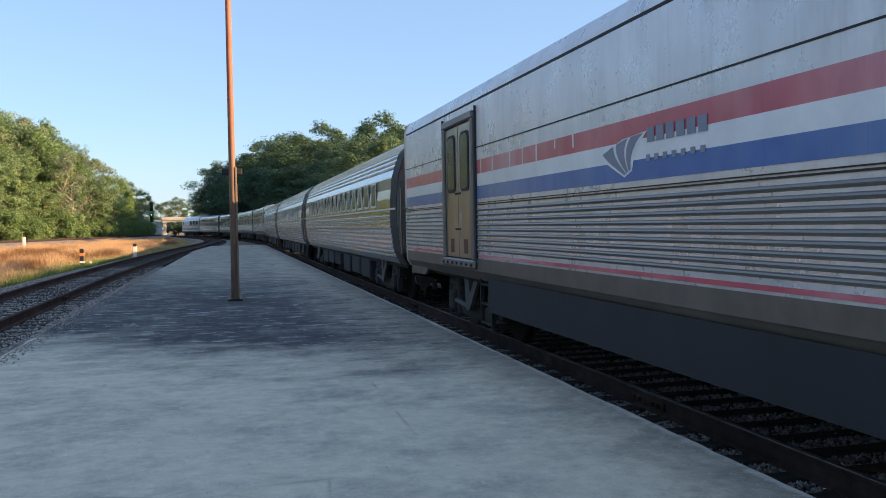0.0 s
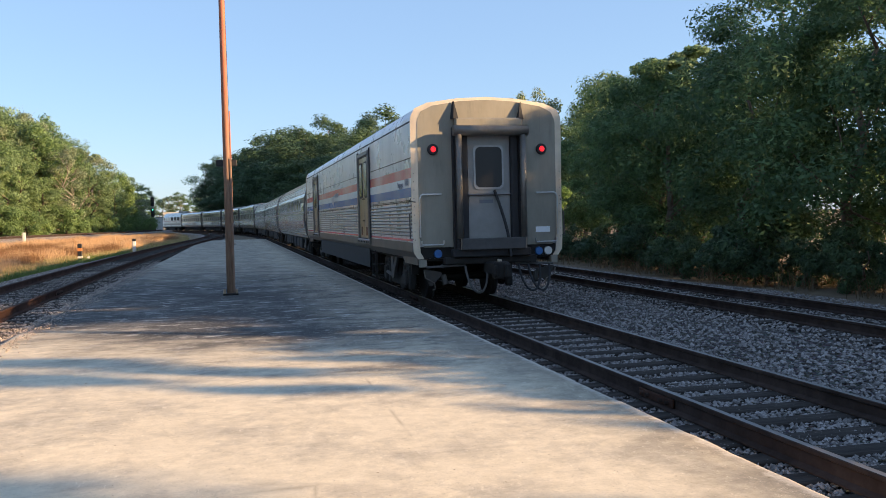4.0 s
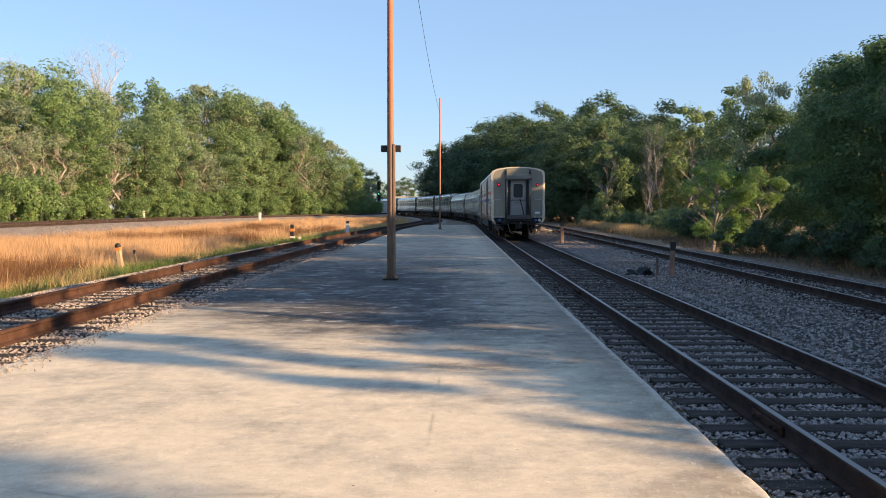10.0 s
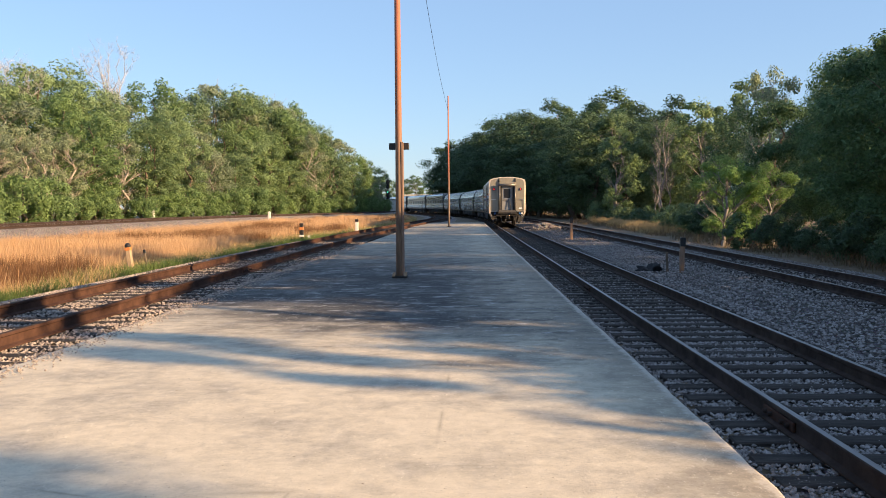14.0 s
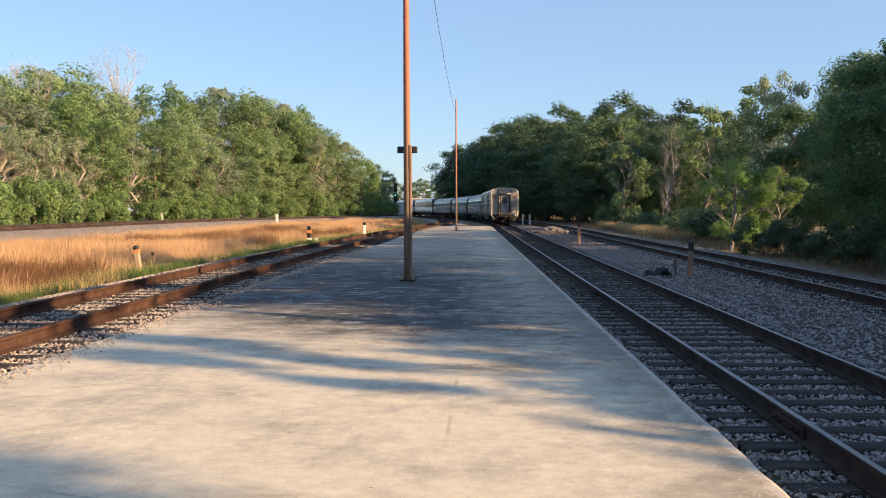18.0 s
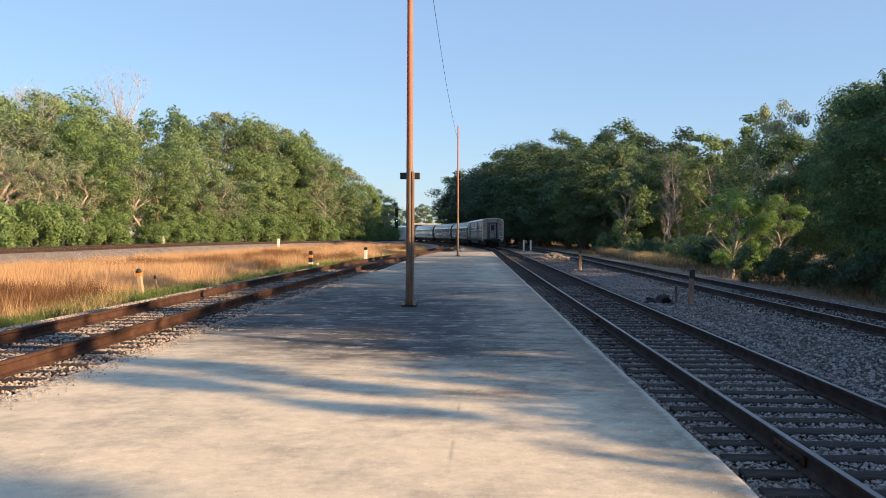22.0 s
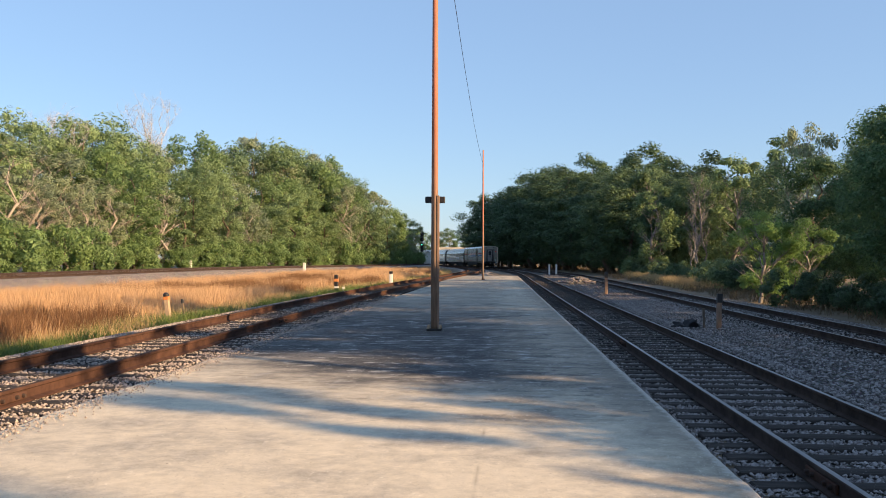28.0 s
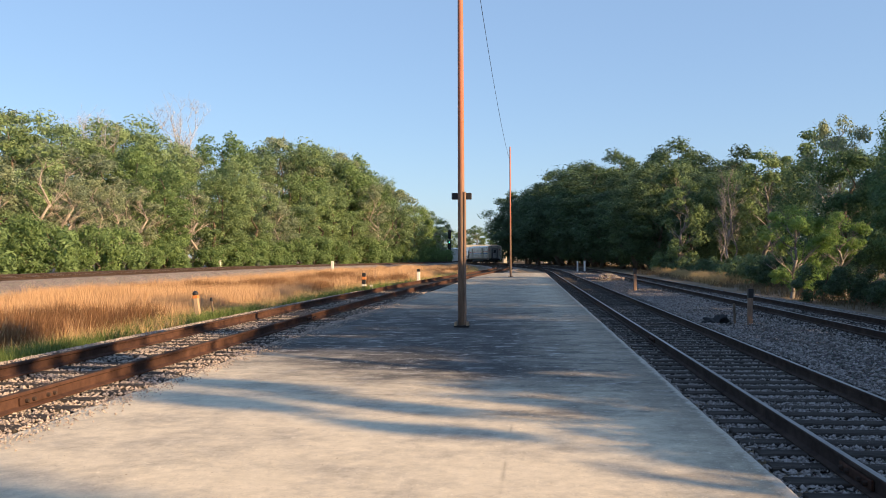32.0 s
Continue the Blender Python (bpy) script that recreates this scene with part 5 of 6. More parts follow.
def car_end(car, y, way, mat):
    """The gangway end of a carriage: diaphragm, door, lamps, rails, coupler, hoses."""
    bm = bmesh.new()
    box(bm, -0.80, 0.80, min(y, y + way * 0.22), max(y, y + way * 0.22), 1.0, 1.16, 0.02)
    dia = part("gangway_footplate", bm, RUBBER, car, "black gangway footplate")
    for sx in (-1, 1):
        bm = bmesh.new()
        box(bm, min(sx * 0.60, sx * 0.70), max(sx * 0.60, sx * 0.70), min(y, y + way * 0.22), max(y, y + way * 0.22), 1.14, 3.40, 0.02)
        box(bm, min(sx * 0.44, sx * 0.60), max(sx * 0.44, sx * 0.60), min(y, y + way * 0.12), max(y, y + way * 0.12), 1.14, 3.38, 0.02)
        part("diaphragm_column", bm, RUBBER, dia, "black rubber diaphragm column")
        bm = bmesh.new()
        rod(bm, (sx * 0.655, y + way * 0.24, 1.36), (sx * 0.655, y + way * 0.24, 3.40), 0.06, None, 14)
        part("diaphragm_tube", bm, WORN_RUBBER, dia, "worn grey rubber tube", True)
        bm = bmesh.new()
        box(bm, sx * 0.70, sx * 0.745, min(y, y + way * 0.08), max(y, y + way * 0.08), 1.16, 3.50, 0.01)
        part("edge_strip", bm, RUBBER, dia)
    bm = bmesh.new()
    rod(bm, (-0.76, y + way * 0.23, 3.42), (0.76, y + way * 0.23, 3.42), 0.10, None, 18)
    part("diaphragm_roll", bm, WORN_RUBBER, dia, "worn grey rubber roll", True)
    bm = bmesh.new()
    box(bm, -0.66, 0.66, min(y + way * 0.24, y + way * 0.33), max(y + way * 0.24, y + way * 0.33), 1.14, 1.36, 0.012)
    part("buffer_plate", bm, DAMPER, dia, "dull steel buffer plate")
    for sx in (-1, 1):
        bm = bmesh.new()
        rod(bm, (sx * 0.66, y + way * 0.335, 1.15), (sx * 0.66, y + way * 0.335, 1.36), 0.014, None, 6)
        part("plate_edge", bm, STAINLESS, dia)
    bm = bmesh.new()
    box(bm, 0.98, 1.28, min(y, y + way * 0.008), max(y, y + way * 0.008), 1.44, 1.55)
    part("data_plate", bm, STRIPE_WHITE, car, "pale faded data plate")
    bm = bmesh.new()
    box(bm, -0.69, 0.69, min(y, y + way * 0.14), max(y, y + way * 0.14), 3.50, 3.68, 0.03)
    part("canopy", bm, mat, dia)
    bm = bmesh.new()
    box(bm, -0.45, 0.45, min(y, y + way * 0.03), max(y, y + way * 0.03), 1.2, 3.38, 0.01)
    door = part("end_door", bm, WHITE_STEEL, car, "grey steel end door")
    bm = bmesh.new()
    rounded(bm, 0, y + way * 0.03, -0.31, 0.31, 2.30, 3.16, 0.10, 0.02 if way < 0 else -0.02)
    part("door_gasket", bm, STAINLESS_DULL, door, "pale steel window rim")
    bm = bmesh.new()
    rounded(bm, 0, y + way * 0.048, -0.27, 0.27, 2.34, 3.12, 0.09, 0.012 if way < 0 else -0.012)
    part("door_window", bm, BLACK_GLASS, door)
    bm = bmesh.new()
    rod(bm, (-0.44, y + way * 0.07, 2.20), (0.44, y + way * 0.07, 2.20), 0.02)
    part("grab_bar", bm, STAINLESS, door)
    bm = bmesh.new()
    box(bm, -0.2, 0.08, min(y + way * 0.028, y + way * 0.036), max(y + way * 0.028, y + way * 0.036), 2.03, 2.10)
    part("number_bar", bm, LETTER, door)
    bm = bmesh.new()
    tube(bm, [(0.10 + 0.24 * math.sin(i / 10 * 1.6), y + way * (0.08 + 0.025 * i), 2.28 - 0.128 * i) for i in range(11)], 0.03)
    part("jumper_cable", bm, RUBBER, door)
    bm = bmesh.new()
    box(bm, -0.95, 0.95, min(y - way * 0.1, y + way * 0.12), max(y - way * 0.1, y + way * 0.12), 0.86, 1.0, 0.02)
    part("buffer_beam", bm, UNDER, car)
    bm = bmesh.new()
    box(bm, -0.14, 0.14, min(y, y + way * 0.75), max(y, y + way * 0.75), 0.66, 0.9, 0.04)
    box(bm, -0.15, 0.15, min(y + way * 0.6, y + way * 0.80), max(y + way * 0.6, y + way * 0.80), 0.60, 0.92, 0.025)
    box(bm, 0.03, 0.15, min(y + way * 0.78, y + way * 0.92), max(y + way * 0.78, y + way * 0.92), 0.62, 0.90, 0.03)
    box(bm, -0.17, -0.11, min(y + way * 0.78, y + way * 0.90), max(y + way * 0.78, y + way * 0.90), 0.66, 0.86, 0.02)
    part("coupler", bm, UNDER, car)
    bm = bmesh.new()
    box(bm, 0.10, 0.18, min(y + way * 0.14, y + way * 0.22), max(y + way * 0.14, y + way * 0.22), 0.62, 0.94, 0.012)
    part("junction_box", bm, COWL, car, "pale upright junction box")
    for sx, mat2 in ((-1.05, BLUE_CAP), (1.05, BLUE_CAP), (1.25, WHITE)):
        bm = bmesh.new()
        rod(bm, (sx, y - way * 0.05, 1.07), (sx, y - way * 0.01, 1.07), 0.085, 0.078, 18)
        part("connector_cap", bm, mat2, car)
    for sx in (-0.55, 0.55, 0.75):
        bm = bmesh.new()
        path = []
        for i in range(15):
            a = math.pi * i / 14
            path.append((sx + 0.22 * (1 - math.cos(a)), y + way * (0.15 + 0.2 * math.sin(a)), 0.82 - 0.50 * math.sin(a)))
        tube(bm, path, 0.022)
        part("air_hose", bm, HOSE if sx < 0 else RUBBER, car, "pale grey air hose" if sx < 0 else "")
    for sx in (-1, 1):
        bm = bmesh.new()
        rod(bm, (sx * 1.12, y, 3.08), (sx * 1.12, y + way * 0.06, 3.08), 0.11, 0.10, 18)
        lamp = part("lamp_bezel", bm, RUBBER, car)
        bm = bmesh.new()
        rod(bm, (sx * 1.12, y + way * 0.05, 3.08), (sx * 1.12, y + way * 0.085, 3.08), 0.062, 0.04, 18)
        part("marker_light", bm, RED_LAMP, lamp, "lit red marker light")
        bm = bmesh.new()
        pts = [(sx * 1.42, 1.40), (sx * 1.42, 2.14), (sx * 1.40, 2.19), (sx * 1.36, 2.22), (sx * 0.98, 2.22)]
        tube(bm, [(xa, y + way * 0.07, za) for xa, za in pts], 0.016, 8)
        part("handrail", bm, BRIGHT_STEEL, car)
        bm = bmesh.new()
        pts = [(sx * 1.40, 1.33), (sx * 1.40, 1.27), (sx * 1.38, 1.25), (sx * 0.97, 1.25), (sx * 0.95, 1.27), (sx * 0.95, 1.33)]
        tube(bm, [(xa, y + way * 0.07, za) for xa, za in pts], 0.016, 8)
        part("step_rail", bm, BRIGHT_STEEL, car)
        bm = bmesh.new()
        tube(bm, [(sx * 1.54, y - way * 0.06, 1.86), (sx * 1.60, y - way * 0.06, 1.85), (sx * 1.60, y - way * 0.02, 1.38), (sx * 1.54, y - way * 0.02, 1.37)], 0.014, 8)
        part("side_grab_iron", bm, DAMPER, car, "dark grab iron on the flank")
        bm = bmesh.new()
        tube(bm, [(sx * 1.54, y - way * 0.14, 2.16), (sx * 1.59, y - way * 0.12, 2.10), (sx * 1.50, y + way * 0.04, 2.08)], 0.012, 8)
        part("rail_bracket", bm, DAMPER, car)
        bm = bmesh.new()
        box(bm, sx * 1.36 - 0.07, sx * 1.36 + 0.07, min(y - way * 0.1, y + way * 0.02), max(y - way * 0.1, y + way * 0.02), 0.82, 0.97, 0.01)
        part("corner_bracket", bm, CAR_TAN, car, "tan corner bracket")
        bm = bmesh.new()
        rod(bm, (sx * 1.32, y + way * 0.03, 0.82), (sx * 0.52, y + way * 0.03, 0.84), 0.022, None, 6)
        rod(bm, (sx * 0.98, y - way * 0.06, 0.83), (sx * 0.98, y + way * 0.06, 0.83), 0.035, None, 6)
        part("uncoupling_lever", bm, DAMPER, car, "pale uncoupling lever")
        bm = bmesh.new()
        v = [bm.verts.new((sx * px, y + way * py, pz)) for py in (-0.06, -0.02) for px, pz in ((1.36, 0.78), (1.0, 0.72), (0.98, 0.67), (1.18, 0.46), (1.24, 0.46))]
        bm.faces.new(v[:5])
        bm.faces.new(v[5:][::-1])
        for i in range(5):
            bm.faces.new((v[(i + 4) % 5], v[i], v[i + 5], v[(i + 4) % 5 + 5]))
        bmesh.ops.recalc_face_normals(bm, faces=bm.faces)
        part("end_step", bm, STEP_GRIME, car, "worn tan step bracket")
        bm = bmesh.new()
        pts = [(1.36, 0.74), (1.34, 0.62), (1.16, 0.52), (1.14, 0.40), (1.20, 0.38)]
        tube(bm, [(sx * xa, y + way * 0.05, za) for xa, za in pts], 0.013, 8)
        part("step_loop", bm, STAINLESS, car, "bent steel step loop")
        bm = bmesh.new()
        rod(bm, (sx * 0.96, y, 0.66), (sx * 0.93, y + way * 0.05, 0.48), 0.05, 0.06, 10)
        part("hose_socket", bm, STEP_GRIME, car)
        bm = bmesh.new()
        v = [bm.verts.new(p) for p in ((sx * 0.60, y + way * 0.01, 3.66), (sx * 0.76, y + way * 0.01, 3.66), (sx * 0.71, y + way * 0.01, 4.0), (sx * 0.62, y + way * 0.13, 3.66), (sx * 0.72, y + way * 0.13, 3.66), (sx * 0.68, y + way * 0.04, 4.0))]
        for f in ((0, 1, 2), (3, 4, 5), (0, 1, 4, 3), (1, 2, 5, 4), (2, 0, 3, 5)):
            bm.faces.new([v[i] for i in f])
        part("roof_vent", bm, RUBBER, car)


def lettering(text, size, mat, car, side, y, z):
    cu = bpy.data.curves.new("lettering", "FONT")
    cu.body, cu.size, cu.extrude = text, size, 0.002
    ob = new("lettering", cu)
    me = bpy.data.meshes.new_from_object(ob.evaluated_get(bpy.context.evaluated_depsgraph_get()))
    bpy.data.objects.remove(ob)
    me.materials.append(mat)
    ob = new("lettering", me)
    ob.parent = car
    ob.matrix_basis = pose(side * 1.553, y, z, 90, 0, -90 if side < 0 else 90)
    return ob


def emblem(car, side, y, z):
    """A plain fan of three curved bands, and bars in place of its lettering."""
    x = side * 1.550
    d = -side

    def spot(t, k):
        top = Vector((-0.50 + 0.92 * t, 0.02 + 0.17 * t + 0.18 * t * (1 - t)))
        foot = Vector((0.00 + 0.14 * t, -0.25 + 0.06 * t))
        q = foot.lerp(top, k)
        return q + Vector((-0.16, 0.05)) * k * (1 - k) * 2
    bm = bmesh.new()
    ring = [spot(0, 0), spot(0, 0.5), spot(0, 1), spot(0.5, 1), spot(1, 1), spot(1, 0.5), spot(1, 0)]
    ring = [Vector((-0.02, 0.0)) + (q - Vector((-0.02, 0.0))) * 1.1 for q in ring]
    bm.faces.new([bm.verts.new((side * 1.5475, y - d * q.x, z + 0.8 * q.y)) for q in ring])
    part("emblem_backing", bm, STRIPE_WHITE, car, "white emblem outline")
    for j in range(3):
        bm = bmesh.new()
        t0, t1 = j / 3 + 0.035, (j + 1) / 3 - 0.035
        va = [bm.verts.new((x, y - d * spot(t0, i / 6).x, z + 0.8 * spot(t0, i / 6).y)) for i in range(7)]
        vb = [bm.verts.new((x, y - d * spot(t1, i / 6).x, z + 0.8 * spot(t1, i / 6).y)) for i in range(7)]
        for i in range(6):
            bm.faces.new((va[i], vb[i], vb[i + 1], va[i + 1]))
        part("emblem_band", bm, LOGO, car, "slate blue emblem band")
    for i in range(6):
        yy = y - d * (0.46 + 0.17 * i)
        bm = bmesh.new()
        box(bm, min(x, x + side * 0.002), max(x, x + side * 0.002), min(yy, yy - d * 0.13), max(yy, yy - d * 0.13), z + 0.06, z + 0.19)
        part("emblem_bar", bm, LOGO, car)
    for i in range(7):
        yy = y - d * (0.44 + 0.15 * i)
        bm = bmesh.new()
        box(bm, min(x, x + side * 0.002), max(x, x + side * 0.002), min(yy, yy - d * 0.07), max(yy, yy - d * 0.07), z - 0.10, z - 0.045)
        part("small_emblem_bar", bm, LOGO, car)


def stripe_gaps(car, side, y0, y1):
    """Pale slivers that break up the red stripe."""
    rnd = random.Random(12)
    x = side * 1.547
    y = y0
    while y < y1:
        bm = bmesh.new()
        w = rnd.uniform(0.025, 0.06)
        zt, zb = 2.743, 2.55 + rnd.choice((0, 0, 0.05, 0.09))
        pts = [(y, zt), (y + w, zt), (y + w * rnd.uniform(0.6, 1.1), zb), (y + w * rnd.uniform(0.0, 0.3), zb)]
        bm.faces.new([bm.verts.new((x, yy, zz)) for yy, zz in pts])
        part("stripe_gap", bm, STRIPE_WHITE, car)
        y += w + rnd.uniform(0.32, 0.75)


def baggage_car():
    car = thing("baggage_car", pose(0, 0, 0), "silver baggage car with red, white and blue stripes", "railway carriage", "departing train")
    bm = bmesh.new()
    rings = []
    for way in (-1, 1):
        far = [bm.verts.new((x * 0.955, way * (HALF - 0.10), z)) for x, z in CAR_PROFILE]
        lip = [bm.verts.new((x, way * (HALF - end_cut(z) - 0.004), z)) for x, z in CAR_PROFILE]
        rings += [far, lip] if way < 0 else [lip, far]
    n = len(CAR_PROFILE)
    for p, q in zip(rings, rings[1:]):
        for i in range(n):
            bm.faces.new((p[i], p[(i + 1) % n], q[(i + 1) % n], q[i]))
    bm.faces.new(rings[0])
    bm.faces.new(rings[-1][::-1])
    bmesh.ops.recalc_face_normals(bm, faces=bm.faces)
    part("body_shell", bm, CAR_GREY, car, "", False)
    for way in (-1, 1):
        bm = bmesh.new()
        a = [bm.verts.new((x * 0.98, way * (HALF - end_cut(z) - 0.003), z)) for x, z in CAR_PROFILE]
        b = [bm.verts.new((x * 1.012, way * (HALF - end_cut(z) + 0.004), z + 0.006 * (z > 3.7))) for x, z in CAR_PROFILE]
        c = [bm.verts.new((x * 0.925, way * (HALF - 0.004), z - 0.05 * (z > 3.7))) for x, z in CAR_PROFILE]
        for p, q in ((a, b), (b, c)):
            for i in range(n - 1):
                bm.faces.new((p[i], p[i + 1], q[i + 1], q[i]))
        bmesh.ops.recalc_face_normals(bm, faces=bm.faces)
        part("end_cowl", bm, COWL, car, "chamfered end cowl, paler tan for the sun on it")
        for side in (-1, 1):
            bm = bmesh.new()
            for i in range(9):
                z = 1.35 + 0.16 * i
                y = HALF - end_cut(z) * 0.62
                x = 1.54 * (0.925 + 0.087 * 0.62)
                rod(bm, (side * x, way * y, z), (side * (x + 0.008), way * (y + 0.004), z), 0.012, 0.009, 6)
            part("rivet_row", bm, SILL, car)
        bm = bmesh.new()
        sweep(bm, [(x * 0.925, max(z, 1.2) - 0.05 * (z > 3.7)) for x, z in VIEW_PROFILE if z != 1.10], [pose(0, way * (HALF - 0.03), 0), pose(0, way * HALF, 0)])
        part("end_panel", bm, CAR_TAN, car, "tan weathered end panel")
        bm = bmesh.new()
        box(bm, -1.41, 1.41, min(way * (HALF - 0.14), way * (HALF - 0.05)), max(way * (HALF - 0.14), way * (HALF - 0.05)), 0.94, 1.21, 0.01)
        part("end_sill", bm, UNDER, car, "black end sill")
        car_end(car, way * HALF, way, CAR_TAN)
        for side in (-1, 1):
            bm = bmesh.new()
            x0, x1 = side * 1.40, side * 1.455
            outline = ((HALF - 0.10, 1.0), (HALF - 0.10, 0.86), (10.25, 0.86), (9.95, 1.0))
            va = [bm.verts.new((x0, way * p, z)) for p, z in outline]
            vb = [bm.verts.new((x1, way * p, z)) for p, z in outline]
            bm.faces.new(va)
            bm.faces.new(vb[::-1])
            for i in range(4):
                bm.faces.new((va[i - 1], va[i], vb[i], vb[i - 1]))
            bmesh.ops.recalc_face_normals(bm, faces=bm.faces)
            part("corner_skirt", bm, SILL, car, "grimy brown corner skirt")
    for side in (-1, 1):
        doors = (-5.46, 7.3)
        spans = [(-HALF + 0.115, doors[0] - 1.02), (doors[0] + 1.02, doors[1] - 1.02), (doors[1] + 1.02, HALF - 0.115)]
        for mat, z0, z1, name in ((RED, 2.545, 2.745, "red_stripe"), (STRIPE_WHITE, 2.365, 2.545, "white_stripe"), (BLUE, 2.18, 2.365, "blue_stripe"), (RED, 1.325, 1.365, "red_pinstripe")):
            for y0, y1 in spans:
                bm = bmesh.new()
                cut = end_cut((z0 + z1) / 2)
                y0, y1 = max(y0, -HALF + cut), min(y1, HALF - cut)
                side_strip(bm, side, y0, y1, z0, z1, 0.004 if name != "red_pinstripe" else 0.006)
                part(name, bm, mat, car)
        for y0, y1 in spans:
            bm = bmesh.new()
            for i in range(9):
                cut = end_cut(1.40 + 0.073 * (i + 0.5))
                ribs(bm, side, max(y0, -HALF + cut), min(y1, HALF - cut), 1.40 + 0.073 * i, 1.4735 + 0.073 * i, 0.073, 1.54, 0.022)
            part("corrugation", bm, STAINLESS, car, "ribbed stainless side panel")
            bm = bmesh.new()
            for z0, z1, out in ((2.925, 2.94, 0.006), (2.085, 2.10, 0.012), (2.115, 2.125, 0.012)):
                side_strip(bm, side, max(y0, -HALF + end_cut(z0)), min(y1, HALF - end_cut(z0)), z0, z1, out)
            part("seam", bm, RUBBER, car)
        bm = bmesh.new()
        side_strip(bm, side, -HALF + 0.12, HALF - 0.12, 1.115, 1.30, 0.003)
        x0, x1 = side * 1.437, side * 1.524
        v = [bm.verts.new((x, y, z)) for y in (-HALF + 0.12, HALF - 0.12) for x, z in ((x0, 0.972), (x1, 1.098), (side * 1.5435, 1.118), (side * 1.50, 1.118), (side * 1.42, 0.985))]
        for i in range(5):
            bm.faces.new((v[i], v[(i + 1) % 5], v[(i + 1) % 5 + 5], v[i + 5]))
        bm.faces.new(v[:5])
        bm.faces.new(v[5:][::-1])
        bmesh.ops.recalc_face_normals(bm, faces=bm.faces)
        part("sill_panel", bm, SILL, car, "grimy brown sill panel")
        bm = bmesh.new()
        side_strip(bm, side, -HALF + 0.14, HALF - 0.14, 3.61, 3.645, 0.03, 1.51)
        part("gutter", bm, RUBBER, car, "dark roof gutter")
        for yc in doors:
            double_door(car, side, yc)
        bm = bmesh.new()
        side_strip(bm, side, -5.9, 5.9, 0.55, 1.03, 0.01, 1.50)
        part("side_skirt", bm, SKIRT, car, "dark grey lower side skirt")
        for ys in (-6.2, 6.2):
            bm = bmesh.new()
            x = side * 1.46
            for k in range(3):
                box(bm, min(x, x - side * 0.25), max(x, x - side * 0.25), ys - 0.26, ys + 0.26, 0.34 + 0.28 * k, 0.37 + 0.28 * k)
            for dy in (-0.27, 0.27):
                box(bm, min(x, x - side * 0.06), max(x, x - side * 0.06), ys + dy - 0.02, ys + dy + 0.02, 0.3, 1.05)
            part("side_steps", bm, UNDER, car)
        emblem(car, side, 1.4, 2.44)
        stripe_gaps(car, side, 2.6, 6.2)
        lettering("Baggage", 0.17, LETTER, car, side, -10.1 if side < 0 else -10.65, 2.40)
        bm = bmesh.new()
        x = side * 1.546
        y0 = -10.83
        for k in range(5):
            box(bm, min(x, x + side * 0.003), max(x, x + side * 0.003), y0 - 0.082 * k - 0.045, y0 - 0.082 * k, 2.41, 2.54)
        part("number_bar", bm, LETTER, car)
    for yb in (-7.85, 7.85):
        bogie(car, yb, UNDER)
    bm = bmesh.new()
    box(bm, -1.3, 1.3, -11.1, 11.1, 0.9, 1.02)
    box(bm, -1.2, 1.2, -5.8, 5.8, 0.45, 0.95)
    part("underframe", bm, UNDER, car)
    return car


